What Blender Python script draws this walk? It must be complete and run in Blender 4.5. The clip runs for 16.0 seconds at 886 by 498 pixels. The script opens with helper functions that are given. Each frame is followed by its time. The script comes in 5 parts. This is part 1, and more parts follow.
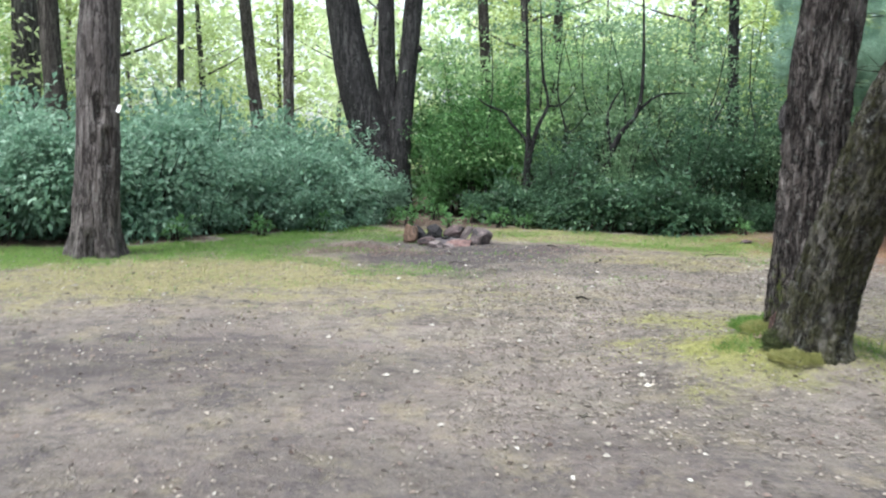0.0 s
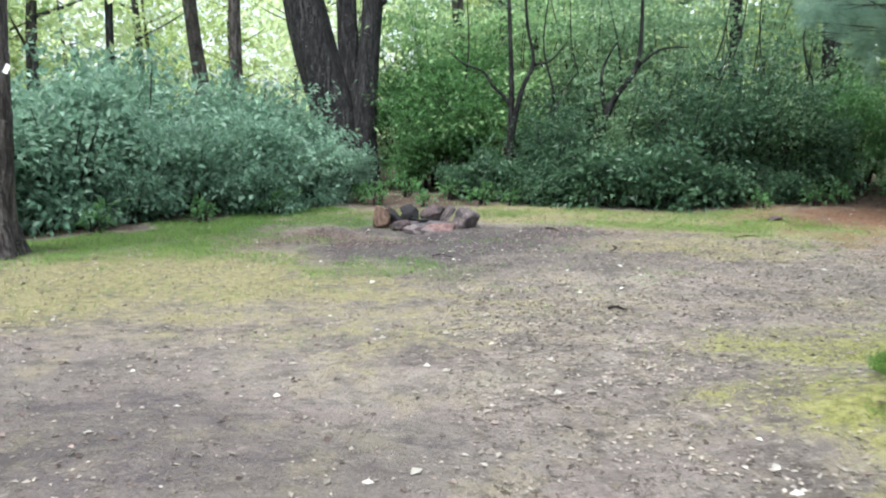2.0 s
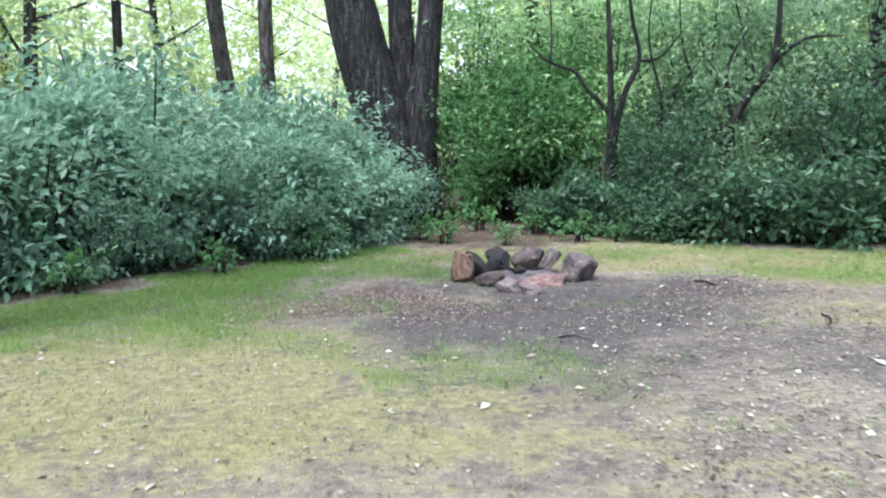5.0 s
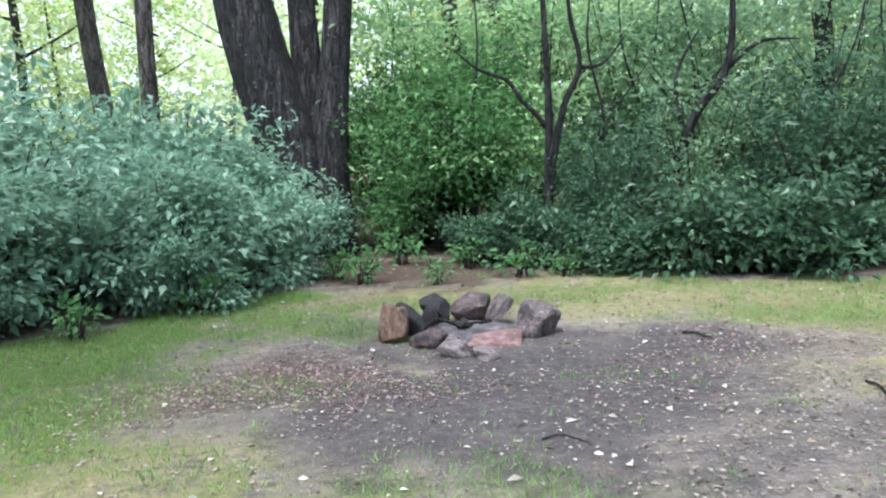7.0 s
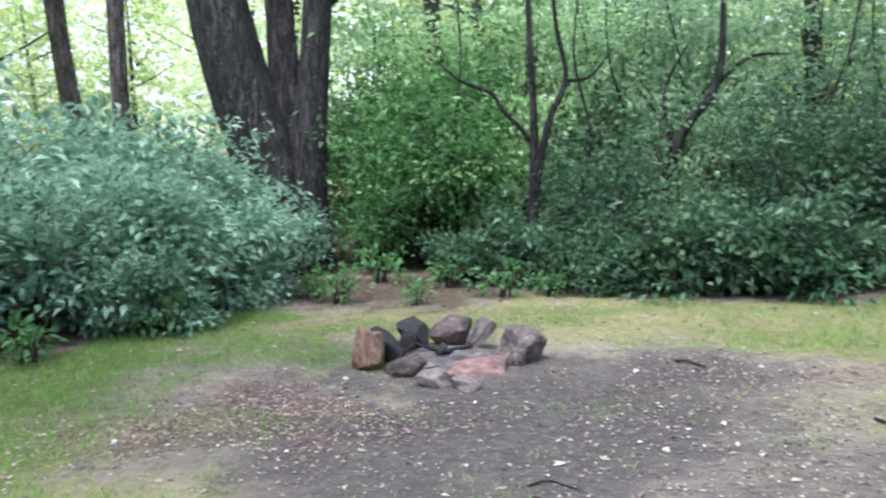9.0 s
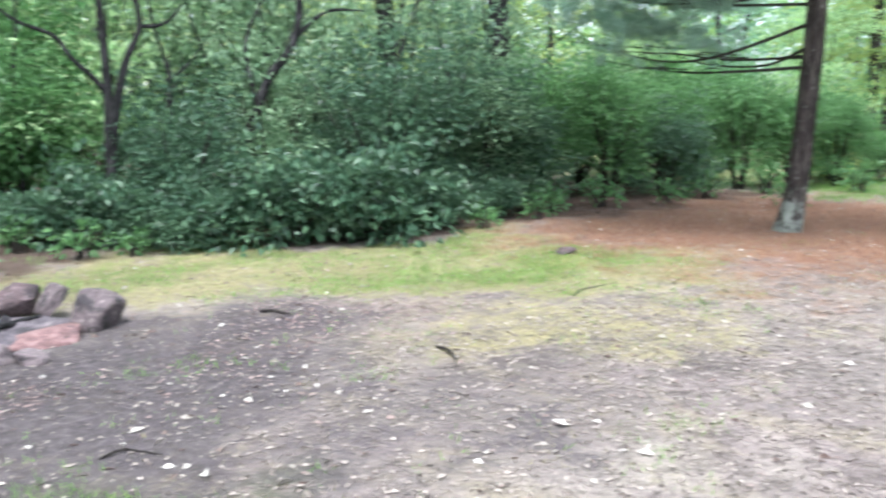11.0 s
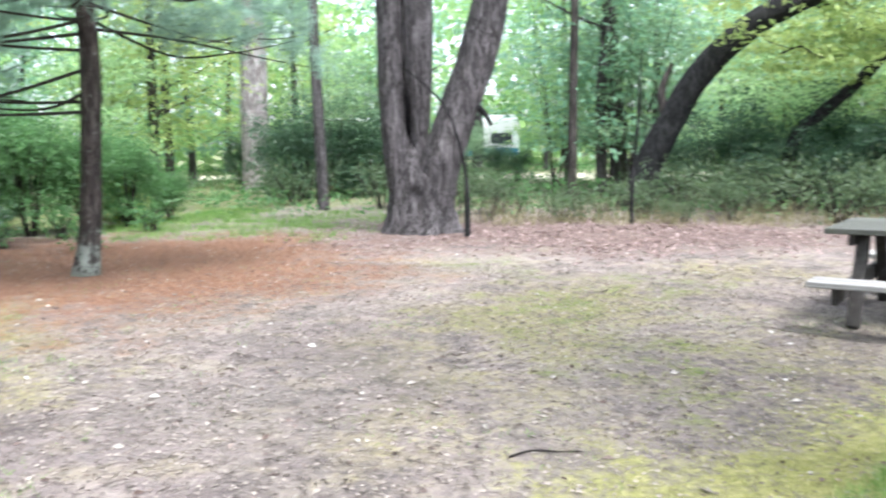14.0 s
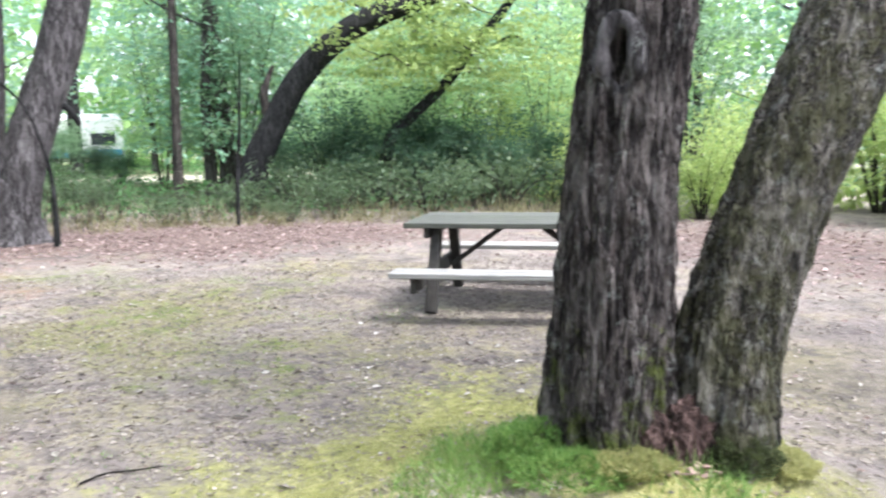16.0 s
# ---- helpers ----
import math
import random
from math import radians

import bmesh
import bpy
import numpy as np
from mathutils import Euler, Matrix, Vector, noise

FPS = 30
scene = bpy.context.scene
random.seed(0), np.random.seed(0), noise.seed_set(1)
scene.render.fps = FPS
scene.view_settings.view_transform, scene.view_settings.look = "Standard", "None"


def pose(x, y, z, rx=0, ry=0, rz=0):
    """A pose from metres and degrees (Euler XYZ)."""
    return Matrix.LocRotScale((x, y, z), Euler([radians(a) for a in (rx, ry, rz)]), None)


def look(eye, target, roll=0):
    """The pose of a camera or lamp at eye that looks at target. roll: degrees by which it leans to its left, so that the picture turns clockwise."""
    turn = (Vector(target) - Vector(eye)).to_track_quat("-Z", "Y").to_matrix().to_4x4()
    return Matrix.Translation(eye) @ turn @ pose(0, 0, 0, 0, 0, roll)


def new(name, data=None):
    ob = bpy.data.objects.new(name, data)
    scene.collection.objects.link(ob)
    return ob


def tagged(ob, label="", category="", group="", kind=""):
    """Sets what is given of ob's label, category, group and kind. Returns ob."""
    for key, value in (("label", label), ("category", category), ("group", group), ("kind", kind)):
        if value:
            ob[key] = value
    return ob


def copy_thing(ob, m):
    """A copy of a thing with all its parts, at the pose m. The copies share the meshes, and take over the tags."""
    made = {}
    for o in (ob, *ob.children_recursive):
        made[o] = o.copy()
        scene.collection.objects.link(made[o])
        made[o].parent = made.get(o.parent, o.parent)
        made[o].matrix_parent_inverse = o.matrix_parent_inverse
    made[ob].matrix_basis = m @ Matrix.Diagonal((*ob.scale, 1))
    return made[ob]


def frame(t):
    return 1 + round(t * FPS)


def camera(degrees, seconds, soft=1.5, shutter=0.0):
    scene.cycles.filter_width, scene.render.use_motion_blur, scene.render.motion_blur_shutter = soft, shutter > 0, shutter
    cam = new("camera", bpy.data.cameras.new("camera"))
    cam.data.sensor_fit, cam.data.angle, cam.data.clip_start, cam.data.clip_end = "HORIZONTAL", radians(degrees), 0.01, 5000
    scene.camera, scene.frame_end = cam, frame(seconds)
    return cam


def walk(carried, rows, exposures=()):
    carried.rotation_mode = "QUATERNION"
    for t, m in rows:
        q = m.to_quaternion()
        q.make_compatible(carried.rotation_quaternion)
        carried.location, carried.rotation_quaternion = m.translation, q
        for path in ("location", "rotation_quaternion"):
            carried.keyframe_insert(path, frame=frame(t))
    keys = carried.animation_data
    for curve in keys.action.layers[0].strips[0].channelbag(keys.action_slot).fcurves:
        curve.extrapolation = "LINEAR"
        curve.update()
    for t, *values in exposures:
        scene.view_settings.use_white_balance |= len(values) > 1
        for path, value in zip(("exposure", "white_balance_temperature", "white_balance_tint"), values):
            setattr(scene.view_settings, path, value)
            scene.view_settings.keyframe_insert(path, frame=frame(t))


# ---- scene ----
cam = camera(54.2, 16.0, 2.1, 0.5)
METRES, EYE, TILT, LEAN, TURN = 8.4, 1.5, 0.0, 0.0, 0.7
ROWS = [
    (0.0, 0.0, 0.0, 0.0, 0.11, -6.48, -0.95),
    (0.5, -0.0074, 0.0676, -0.0018, -0.83, -5.9, 1.85),
    (1.0, -0.0116, 0.1335, -0.0034, -2.76, -6.57, 1.78),
    (1.5, -0.0154, 0.2013, -0.0025, 0.08, -7.46, 1.03),
    (2.0, -0.024, 0.2692, -0.0023, -2.46, -8.59, -0.06),
    (2.5, -0.0318, 0.3398, -0.0032, 0.45, -10.18, 0.19),
    (3.0, -0.0472, 0.4072, -0.0028, -2.13, -7.53, 1.37),
    (3.5, -0.0586, 0.4712, -0.0063, -0.89, -7.74, 0.62),
    (6.0, -0.0933, 0.783, -0.0097, 0.0, -6.13, 0.88),
    (6.5, -0.0944, 0.836, -0.0061, -1.71, -5.13, -0.23),
    (7.0, -0.0999, 0.88, -0.0048, -6.38, -6.43, 1.76),
    (7.5, -0.0974, 0.9104, -0.0041, -3.67, -4.54, 0.64),
    (8.0, -0.0965, 0.9248, -0.0029, -2.67, -4.89, 0.65),
    (10.5, -0.0783, 0.9285, -0.0042, -25.9, -8.32, 1.36),
    (11.0, -0.0741, 0.9277, -0.0052, -33.56, -9.09, 0.72),
    (11.5, -0.0726, 0.9266, -0.004, -43.55, -8.58, 0.29),
    (12.0, -0.0736, 0.9271, -0.0032, -52.75, -8.15, 0.47),
    (12.5, -0.0724, 0.9267, -0.003, -59.18, -7.82, 0.77),
    (13.0, -0.0725, 0.9263, -0.0033, -64.76, -7.49, 0.66),
    (13.5, -0.0722, 0.9263, -0.0037, -71.34, -7.18, 0.68),
    (14.0, -0.0704, 0.9214, -0.0039, -77.77, -6.94, 0.9),
    (14.5, -0.0683, 0.9128, -0.0034, -84.58, -7.24, 1.2),
    (15.0, -0.0674, 0.9063, -0.0036, -90.91, -7.5, 1.49),
    (15.5, -0.0672, 0.8998, -0.0037, -97.18, -7.24, 1.23),
    (16.0, -0.0674, 0.8938, -0.0038, -102.57, -7.26, 0.85),
]
EXPOSURES = [(0.0, 1.42, 6000, 6), (3.5, 1.6, 5850, 6), (6.0, 1.7, 5600, 8), (8.0, 1.55, 5700, 8), (10.5, 2.0, 5700, 11), (12.5, 2.14, 5880, 12), (16.0, 2.1, 5880, 13)]
walk(cam, [(t, pose(0, 0, EYE, TILT, LEAN, TURN) @ pose(METRES * x, METRES * y, METRES * z, 90 + pitch, roll, yaw)) for t, x, y, z, yaw, pitch, roll in ROWS], EXPOSURES)

# ---- light ----
SUN_EL, SUN_AZ = 66.0, 217.0
sky_world = bpy.data.worlds.new("overcast_sky")
scene.world = sky_world
sky_world.use_nodes = True
wn = sky_world.node_tree.nodes
sky = wn.new("ShaderNodeTexSky")
sky.sky_type, sky.sun_disc = "NISHITA", False
sky.sun_elevation, sky.sun_rotation = radians(SUN_EL), radians(SUN_AZ)
sky.air_density, sky.dust_density, sky.ozone_density = 1.0, 3.0, 0.6
wn["Background"].inputs["Strength"].default_value = 0.147
haze = wn.new("ShaderNodeHueSaturation")  # thin even cloud takes most of the blue out of the sky
haze.inputs["Saturation"].default_value, haze.inputs["Value"].default_value = 0.4, 1.05
sky_world.node_tree.links.new(sky.outputs["Color"], haze.inputs["Color"])
sky_world.node_tree.links.new(haze.outputs["Color"], wn["Background"].inputs["Color"])
sun = new("sun", bpy.data.lights.new("sun", "SUN"))
sun.data.energy, sun.data.angle, sun.data.color = 1.9, radians(20), (1.0, 0.96, 0.9)
sa, se = radians(SUN_AZ), radians(SUN_EL)
sun.matrix_world = look((0, 0, 40), (-40 * math.sin(sa) * math.cos(se), -40 * math.cos(sa) * math.cos(se), 40 - 40 * math.sin(se)))

# ---- materials ----
class Nodes:
    """Short hand for building one node material."""

    def __init__(self, name):
        self.mat = bpy.data.materials.new(name)
        self.mat.use_nodes = True
        self.tree = self.mat.node_tree
        self.bsdf = self.tree.nodes["Principled BSDF"]
        self.out = self.tree.nodes["Material Output"]
        self.coord = self.tree.nodes.new("ShaderNodeTexCoord")

    def put(self, socket, value):
        if isinstance(value, bpy.types.NodeSocket):
            self.tree.links.new(value, socket)
        elif isinstance(value, tuple) and len(value) == 3 and socket.type == "RGBA":
            socket.default_value = (*value, 1)
        else:
            socket.default_value = value

    def noise(self, scale, detail=4.0, rough=0.6, stretch=(1, 1, 1), space="Object"):
        m = self.tree.nodes.new("ShaderNodeMapping")
        m.inputs["Scale"].default_value = stretch
        self.tree.links.new(self.coord.outputs[space], m.inputs["Vector"])
        n = self.tree.nodes.new("ShaderNodeTexNoise")
        n.inputs["Scale"].default_value, n.inputs["Detail"].default_value, n.inputs["Roughness"].default_value = scale, detail, rough
        self.tree.links.new(m.outputs["Vector"], n.inputs["Vector"])
        return n.outputs["Fac"]

    def plate(self, scale, tall=0.28):
        """Distance to the edges of upright bark plates with wavering outlines."""
        m = self.tree.nodes.new("ShaderNodeMapping")
        m.inputs["Scale"].default_value = (1, 1, tall)
        self.tree.links.new(self.coord.outputs["Object"], m.inputs["Vector"])
        w = self.tree.nodes.new("ShaderNodeTexNoise")
        w.inputs["Scale"].default_value, w.inputs["Detail"].default_value = scale * 0.8, 4.0
        self.tree.links.new(m.outputs["Vector"], w.inputs["Vector"])
        add = self.tree.nodes.new("ShaderNodeVectorMath")
        add.operation = "MULTIPLY_ADD"
        add.inputs[1].default_value = (0.09, 0.09, 0.09)
        self.tree.links.new(w.outputs["Color"], add.inputs[0])
        self.tree.links.new(m.outputs["Vector"], add.inputs[2])
        v = self.tree.nodes.new("ShaderNodeTexVoronoi")
        v.feature = "DISTANCE_TO_EDGE"
        v.inputs["Scale"].default_value = scale
        self.tree.links.new(add.outputs[0], v.inputs["Vector"])
        return v.outputs["Distance"]

    def span(self, value, a, b, c=0.0, d=1.0):
        n = self.tree.nodes.new("ShaderNodeMapRange")
        n.interpolation_type = "SMOOTHSTEP"
        self.put(n.inputs["Value"], value)
        for key, v in zip(("From Min", "From Max", "To Min", "To Max"), (a, b, c, d)):
            n.inputs[key].default_value = v
        return n.outputs["Result"]

    def sums(self, op, a, b):
        n = self.tree.nodes.new("ShaderNodeMath")
        n.operation = op
        self.put(n.inputs[0], a)
        self.put(n.inputs[1], b)
        return n.outputs[0]

    def mix(self, fac, a, b):
        n = self.tree.nodes.new("ShaderNodeMix")
        n.data_type = "RGBA"
        self.put(n.inputs[0], fac)
        self.put(n.inputs[6], a)
        self.put(n.inputs[7], b)
        return n.outputs[2]

    def ramp(self, fac, *stops):
        n = self.tree.nodes.new("ShaderNodeValToRGB")
        e = n.color_ramp.elements
        while len(e) < len(stops):
            e.new(0.5)
        for el, (p, c) in zip(e, stops):
            el.position, el.color = p, (*c, 1)
        self.put(n.inputs["Fac"], fac)
        return n.outputs["Color"]

    def island(self):
        n = self.tree.nodes.new("ShaderNodeNewGeometry")
        return n.outputs["Random Per Island"]

    def chance(self):
        n = self.tree.nodes.new("ShaderNodeObjectInfo")
        return n.outputs["Random"]

    def height(self):
        n = self.tree.nodes.new("ShaderNodeSeparateXYZ")
        self.tree.links.new(self.coord.outputs["Object"], n.inputs[0])
        return n.outputs["Z"]

    def zones(self, name):
        n = self.tree.nodes.new("ShaderNodeAttribute")
        n.attribute_name = name
        s = self.tree.nodes.new("ShaderNodeSeparateColor")
        self.tree.links.new(n.outputs["Color"], s.inputs[0])
        return s.outputs["Red"], s.outputs["Green"], s.outputs["Blue"]

    def done(self, color, rough=0.8, bump=None, strength=0.5, distance=0.02, spec=0.3, metal=0.0):
        self.put(self.bsdf.inputs["Base Color"], color)
        self.put(self.bsdf.inputs["Roughness"], rough)
        self.put(self.bsdf.inputs["Specular IOR Level"], spec)
        self.put(self.bsdf.inputs["Metallic"], metal)
        if bump is not None:
            b = self.tree.nodes.new("ShaderNodeBump")
            b.inputs["Strength"].default_value, b.inputs["Distance"].default_value = strength, distance
            self.tree.links.new(bump, b.inputs["Height"])
            self.tree.links.new(b.outputs["Normal"], self.bsdf.inputs["Normal"])
        return self.mat


def leaf_material(name, dark, mid, light, glow=0.35, rough=0.45):
    """Leaves: each one its own green, letting part of the light through."""
    dark, mid, light = (tuple(v + (max(q) - v) * 0.1 for v in q) for q in (dark, mid, light))
    n = Nodes(name)
    c = n.ramp(n.island(), (0.0, dark), (0.55, mid), (1.0, light))
    c = n.mix(n.span(n.noise(1.3, 3), 0.35, 0.7, 0.0, 0.45), c, mid)
    c = n.mix(n.span(n.noise(0.8, 4), 0.5, 0.68, 0.0, 0.35), c, light)
    c = n.mix(n.span(n.noise(1.9, 4), 0.52, 0.35, 0.0, 0.35), c, dark)
    n.done(c, rough, spec=0.35)
    t = n.tree.nodes.new("ShaderNodeBsdfTranslucent")
    n.tree.links.new(n.mix(0.5, c, light), t.inputs["Color"])
    m = n.tree.nodes.new("ShaderNodeMixShader")
    m.inputs[0].default_value = glow
    n.tree.links.new(n.bsdf.outputs[0], m.inputs[1])
    n.tree.links.new(t.outputs[0], m.inputs[2])
    n.tree.links.new(m.outputs[0], n.out.inputs["Surface"])
    return n.mat


def bark_material(name, dark, mid, light, moss=0.0, lichen=0.0, scale=1.0, reach=1.9, growth=(0.05, 0.066, 0.02), plates=0.0):
    n = Nodes(name)
    ridges = n.noise(17 * scale, 6, 0.7, (1, 1, 0.13))
    fine = n.noise(70 * scale, 5, 0.75, (1, 1, 0.4))
    scales = n.noise(30 * scale, 4, 0.7, (1, 1, 0.5))
    crack = n.span(n.sums("ABSOLUTE", n.sums("SUBTRACT", n.noise(11 * scale, 5, 0.6, (1, 1, 0.15)), 0.5), 0.0), 0.0, 0.06)
    c = n.ramp(ridges, (0.3, dark), (0.5, mid), (0.7, light))
    c = n.mix(n.span(scales, 0.45, 0.7, 0.0, 0.45), c, light)
    c = n.mix(n.span(fine, 0.55, 0.35, 0.0, 0.55), c, dark)
    c = n.mix(n.span(crack, 0.0, 1.0, 0.8, 0.0), c, dark)
    c = n.mix(n.span(n.noise(2.1, 3), 0.42, 0.7, 0.0, 0.5), c, tuple(0.5 * v for v in mid))
    if lichen:
        c = n.mix(n.span(n.noise(15, 6, 0.75), 0.64 - 0.1 * lichen, 0.7, 0.0, 0.8), c, (0.3, 0.31, 0.28))
    if moss:
        patch = n.sums("SUBTRACT", n.noise(6.5, 7, 0.75), n.span(n.height(), 0.0, reach, 0.0, 0.3))
        c = n.mix(n.span(patch, 0.52 - 0.18 * moss, 0.66 - 0.18 * moss, 0.0, 0.75), c, growth)
    if plates:
        gone = n.span(n.noise(9 * scale, 4, 0.7, (1, 1, 0.6)), 0.42, 0.6)
        seam = n.sums("MAXIMUM", n.span(n.plate(21 * scale, 0.2), 0.0, 0.14), gone)
        c = n.mix(n.span(seam, 0.0, 1.0, plates, 0.0), c, dark)
        c = n.mix(n.span(n.noise(4.5 * scale, 4, 0.7, (1, 1, 0.5)), 0.5, 0.7, 0.0, 0.5), c, light)
        crack = n.sums("ADD", crack, n.sums("MULTIPLY", seam, 0.8))
    h = n.sums("ADD", n.sums("MULTIPLY", crack, 0.5), n.sums("ADD", ridges, n.sums("ADD", n.sums("MULTIPLY", scales, 0.5), n.sums("MULTIPLY", fine, 0.3))))
    return n.done(c, 0.9, h, 1.0, 0.05, 0.2)


MAT = {}
MAT["leaf_cool"] = leaf_material("leaf_cool", (0.045, 0.115, 0.065), (0.13, 0.265, 0.165), (0.36, 0.52, 0.39), 0.46, 0.36)
MAT["leaf_fresh"] = leaf_material("leaf_fresh", (0.035, 0.11, 0.03), (0.075, 0.2, 0.055), (0.16, 0.32, 0.1), 0.5)
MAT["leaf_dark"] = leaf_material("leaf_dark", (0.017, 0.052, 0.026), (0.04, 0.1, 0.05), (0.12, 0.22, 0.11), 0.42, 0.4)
MAT["leaf_wood"] = leaf_material("leaf_wood", (0.14, 0.3, 0.08), (0.27, 0.48, 0.14), (0.42, 0.6, 0.22), 0.6)
# raised leaf colour: light glowing through the northern woods is mixed in
MAT["leaf_lit_tint"] = leaf_material("leaf_lit_tint", (0.36, 0.5, 0.18), (0.55, 0.68, 0.3), (0.7, 0.78, 0.46), 0.7)
MAT["leaf_yellow"] = leaf_material("leaf_yellow", (0.16, 0.28, 0.06), (0.3, 0.41, 0.1), (0.46, 0.54, 0.17), 0.6)
MAT["leaf_sapling"] = leaf_material("leaf_sapling", (0.08, 0.2, 0.06), (0.25, 0.46, 0.17), (0.5, 0.66, 0.33), 0.65)
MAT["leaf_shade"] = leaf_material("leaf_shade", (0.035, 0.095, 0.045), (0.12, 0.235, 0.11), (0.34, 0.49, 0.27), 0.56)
MAT["leaf_olive"] = leaf_material("leaf_olive", (0.03, 0.06, 0.022), (0.068, 0.12, 0.05), (0.15, 0.21, 0.095), 0.45)
MAT["leaf_blue"] = leaf_material("leaf_blue", (0.1, 0.24, 0.14), (0.2, 0.4, 0.24), (0.33, 0.53, 0.34), 0.55)
MAT["needle"] = leaf_material("needle", (0.12, 0.22, 0.155), (0.22, 0.37, 0.27), (0.36, 0.52, 0.4), 0.5, 0.5)
MAT["grass"] = leaf_material("grass", (0.05, 0.15, 0.016), (0.13, 0.29, 0.035), (0.25, 0.4, 0.08), 0.45, 0.6)
MAT["moss_dark"] = leaf_material("moss_dark", (0.02, 0.03, 0.008), (0.05, 0.065, 0.018), (0.12, 0.14, 0.045), 0.2, 0.8)
MAT["pink_leaf"] = leaf_material("pink_leaf", (0.09, 0.055, 0.047), (0.24, 0.16, 0.14), (0.43, 0.33, 0.29), 0.12, 0.7)
MAT["tuft"] = leaf_material("tuft", (0.04, 0.11, 0.012), (0.1, 0.22, 0.028), (0.27, 0.39, 0.08), 0.45, 0.6)
MAT["dry_grass"] = leaf_material("dry_grass", (0.12, 0.11, 0.04), (0.22, 0.2, 0.085), (0.32, 0.29, 0.15), 0.3, 0.7)
MAT["moss"] = leaf_material("moss", (0.15, 0.17, 0.03), (0.32, 0.32, 0.085), (0.5, 0.47, 0.21), 0.35, 0.8)
MAT["dead_leaf"] = leaf_material("dead_leaf", (0.035, 0.022, 0.017), (0.12, 0.078, 0.06), (0.32, 0.24, 0.2), 0.15, 0.7)
MAT["pale_leaf"] = leaf_material("pale_leaf", (0.11, 0.085, 0.06), (0.3, 0.27, 0.22), (0.55, 0.52, 0.46), 0.1, 0.7)
MAT["debris"] = leaf_material("debris", (0.055, 0.042, 0.034), (0.17, 0.14, 0.115), (0.45, 0.39, 0.32), 0.1, 0.8)
MAT["fallen_needle"] = leaf_material("fallen_needle", (0.09, 0.04, 0.02), (0.19, 0.095, 0.048), (0.3, 0.165, 0.09), 0.1, 0.7)
MAT["bark"] = bark_material("bark", (0.02, 0.017, 0.015), (0.075, 0.064, 0.056), (0.17, 0.15, 0.135), lichen=0.4)
MAT["bark_moss"] = bark_material("bark_moss", (0.008, 0.006, 0.006), (0.075, 0.06, 0.054), (0.3, 0.265, 0.245), moss=0.6, lichen=1.0, plates=0.85, growth=(0.12, 0.15, 0.025), reach=1.2, scale=1.25)
MAT["bark_mossy"] = bark_material("bark_mossy", (0.007, 0.006, 0.005), (0.065, 0.056, 0.044), (0.3, 0.275, 0.24), moss=0.62, lichen=1.3, reach=30.0, plates=0.8, growth=(0.058, 0.058, 0.022), scale=1.5)
MAT["bark_pale"] = bark_material("bark_pale", (0.02, 0.017, 0.017), (0.105, 0.095, 0.095), (0.24, 0.222, 0.22), lichen=0.4)
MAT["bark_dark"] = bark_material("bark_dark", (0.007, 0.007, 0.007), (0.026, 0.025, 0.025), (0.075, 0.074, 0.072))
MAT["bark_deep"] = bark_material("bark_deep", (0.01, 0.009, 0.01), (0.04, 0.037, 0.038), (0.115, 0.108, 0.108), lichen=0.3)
MAT["bark_old"] = bark_material("bark_old", (0.025, 0.02, 0.02), (0.125, 0.106, 0.1), (0.27, 0.243, 0.235), lichen=0.5)
MAT["bark_white"] = bark_material("bark_white", (0.15, 0.12, 0.11), (0.36, 0.33, 0.32), (0.55, 0.52, 0.51))
MAT["bark_lichen"] = bark_material("bark_lichen", (0.02, 0.016, 0.014), (0.07, 0.057, 0.05), (0.17, 0.15, 0.13), moss=0.85, lichen=0.5, reach=1.0, growth=(0.3, 0.33, 0.28))
MAT["twig"] = bark_material("twig", (0.018, 0.015, 0.013), (0.05, 0.042, 0.036), (0.11, 0.095, 0.08), scale=2.5)

n = Nodes("hollow_wood")
MAT["hollow"] = n.done(n.ramp(n.noise(24, 6, 0.75, (1, 1, 0.5)), (0.36, (0.008, 0.006, 0.005)), (0.54, (0.042, 0.025, 0.021)), (0.72, (0.2, 0.14, 0.12))), 0.9, n.noise(20, 5), 0.9, 0.02, 0.15)

n = Nodes("fresh_splinter")
MAT["chip"] = n.done(n.ramp(n.noise(30, 4, 0.6), (0.3, (0.12, 0.075, 0.06)), (0.7, (0.36, 0.26, 0.21))), 0.8, n.noise(80, 3), 0.4, 0.003, 0.2)

n = Nodes("weathered_wood")
grain = n.noise(6, 6, 0.7, (0.35, 14, 14))
c = n.ramp(grain, (0.25, (0.022, 0.023, 0.017)), (0.5, (0.054, 0.055, 0.043)), (0.78, (0.13, 0.13, 0.105)))
c = n.mix(n.span(n.noise(3.5, 4), 0.5, 0.72, 0.0, 0.6), c, (0.075, 0.085, 0.05))
c = n.mix(n.span(n.chance(), 0.0, 1.0, 0.0, 0.25), c, (0.15, 0.15, 0.13))
MAT["wood"] = n.done(c, 0.75, grain, 0.5, 0.006, 0.35)
# paler than the tabletop's wood: the benches' sky sheen is in the colour
n = Nodes("pale_sheen_wood")
grain = n.noise(6, 6, 0.7, (0.35, 14, 14))
c = n.ramp(grain, (0.25, (0.1, 0.095, 0.085)), (0.5, (0.25, 0.24, 0.22)), (0.78, (0.42, 0.4, 0.37)))
MAT["wood_pale"] = n.done(n.mix(n.span(n.noise(3.5, 4), 0.5, 0.72, 0.0, 0.5), c, (0.13, 0.13, 0.11)), 0.6, grain, 0.5, 0.006, 0.4)
# weathered timber darkened: the shade under the tabletop is in this colour
n = Nodes("shaded_weathered_wood")
grain = n.noise(6, 6, 0.7, (4, 4, 1.2))
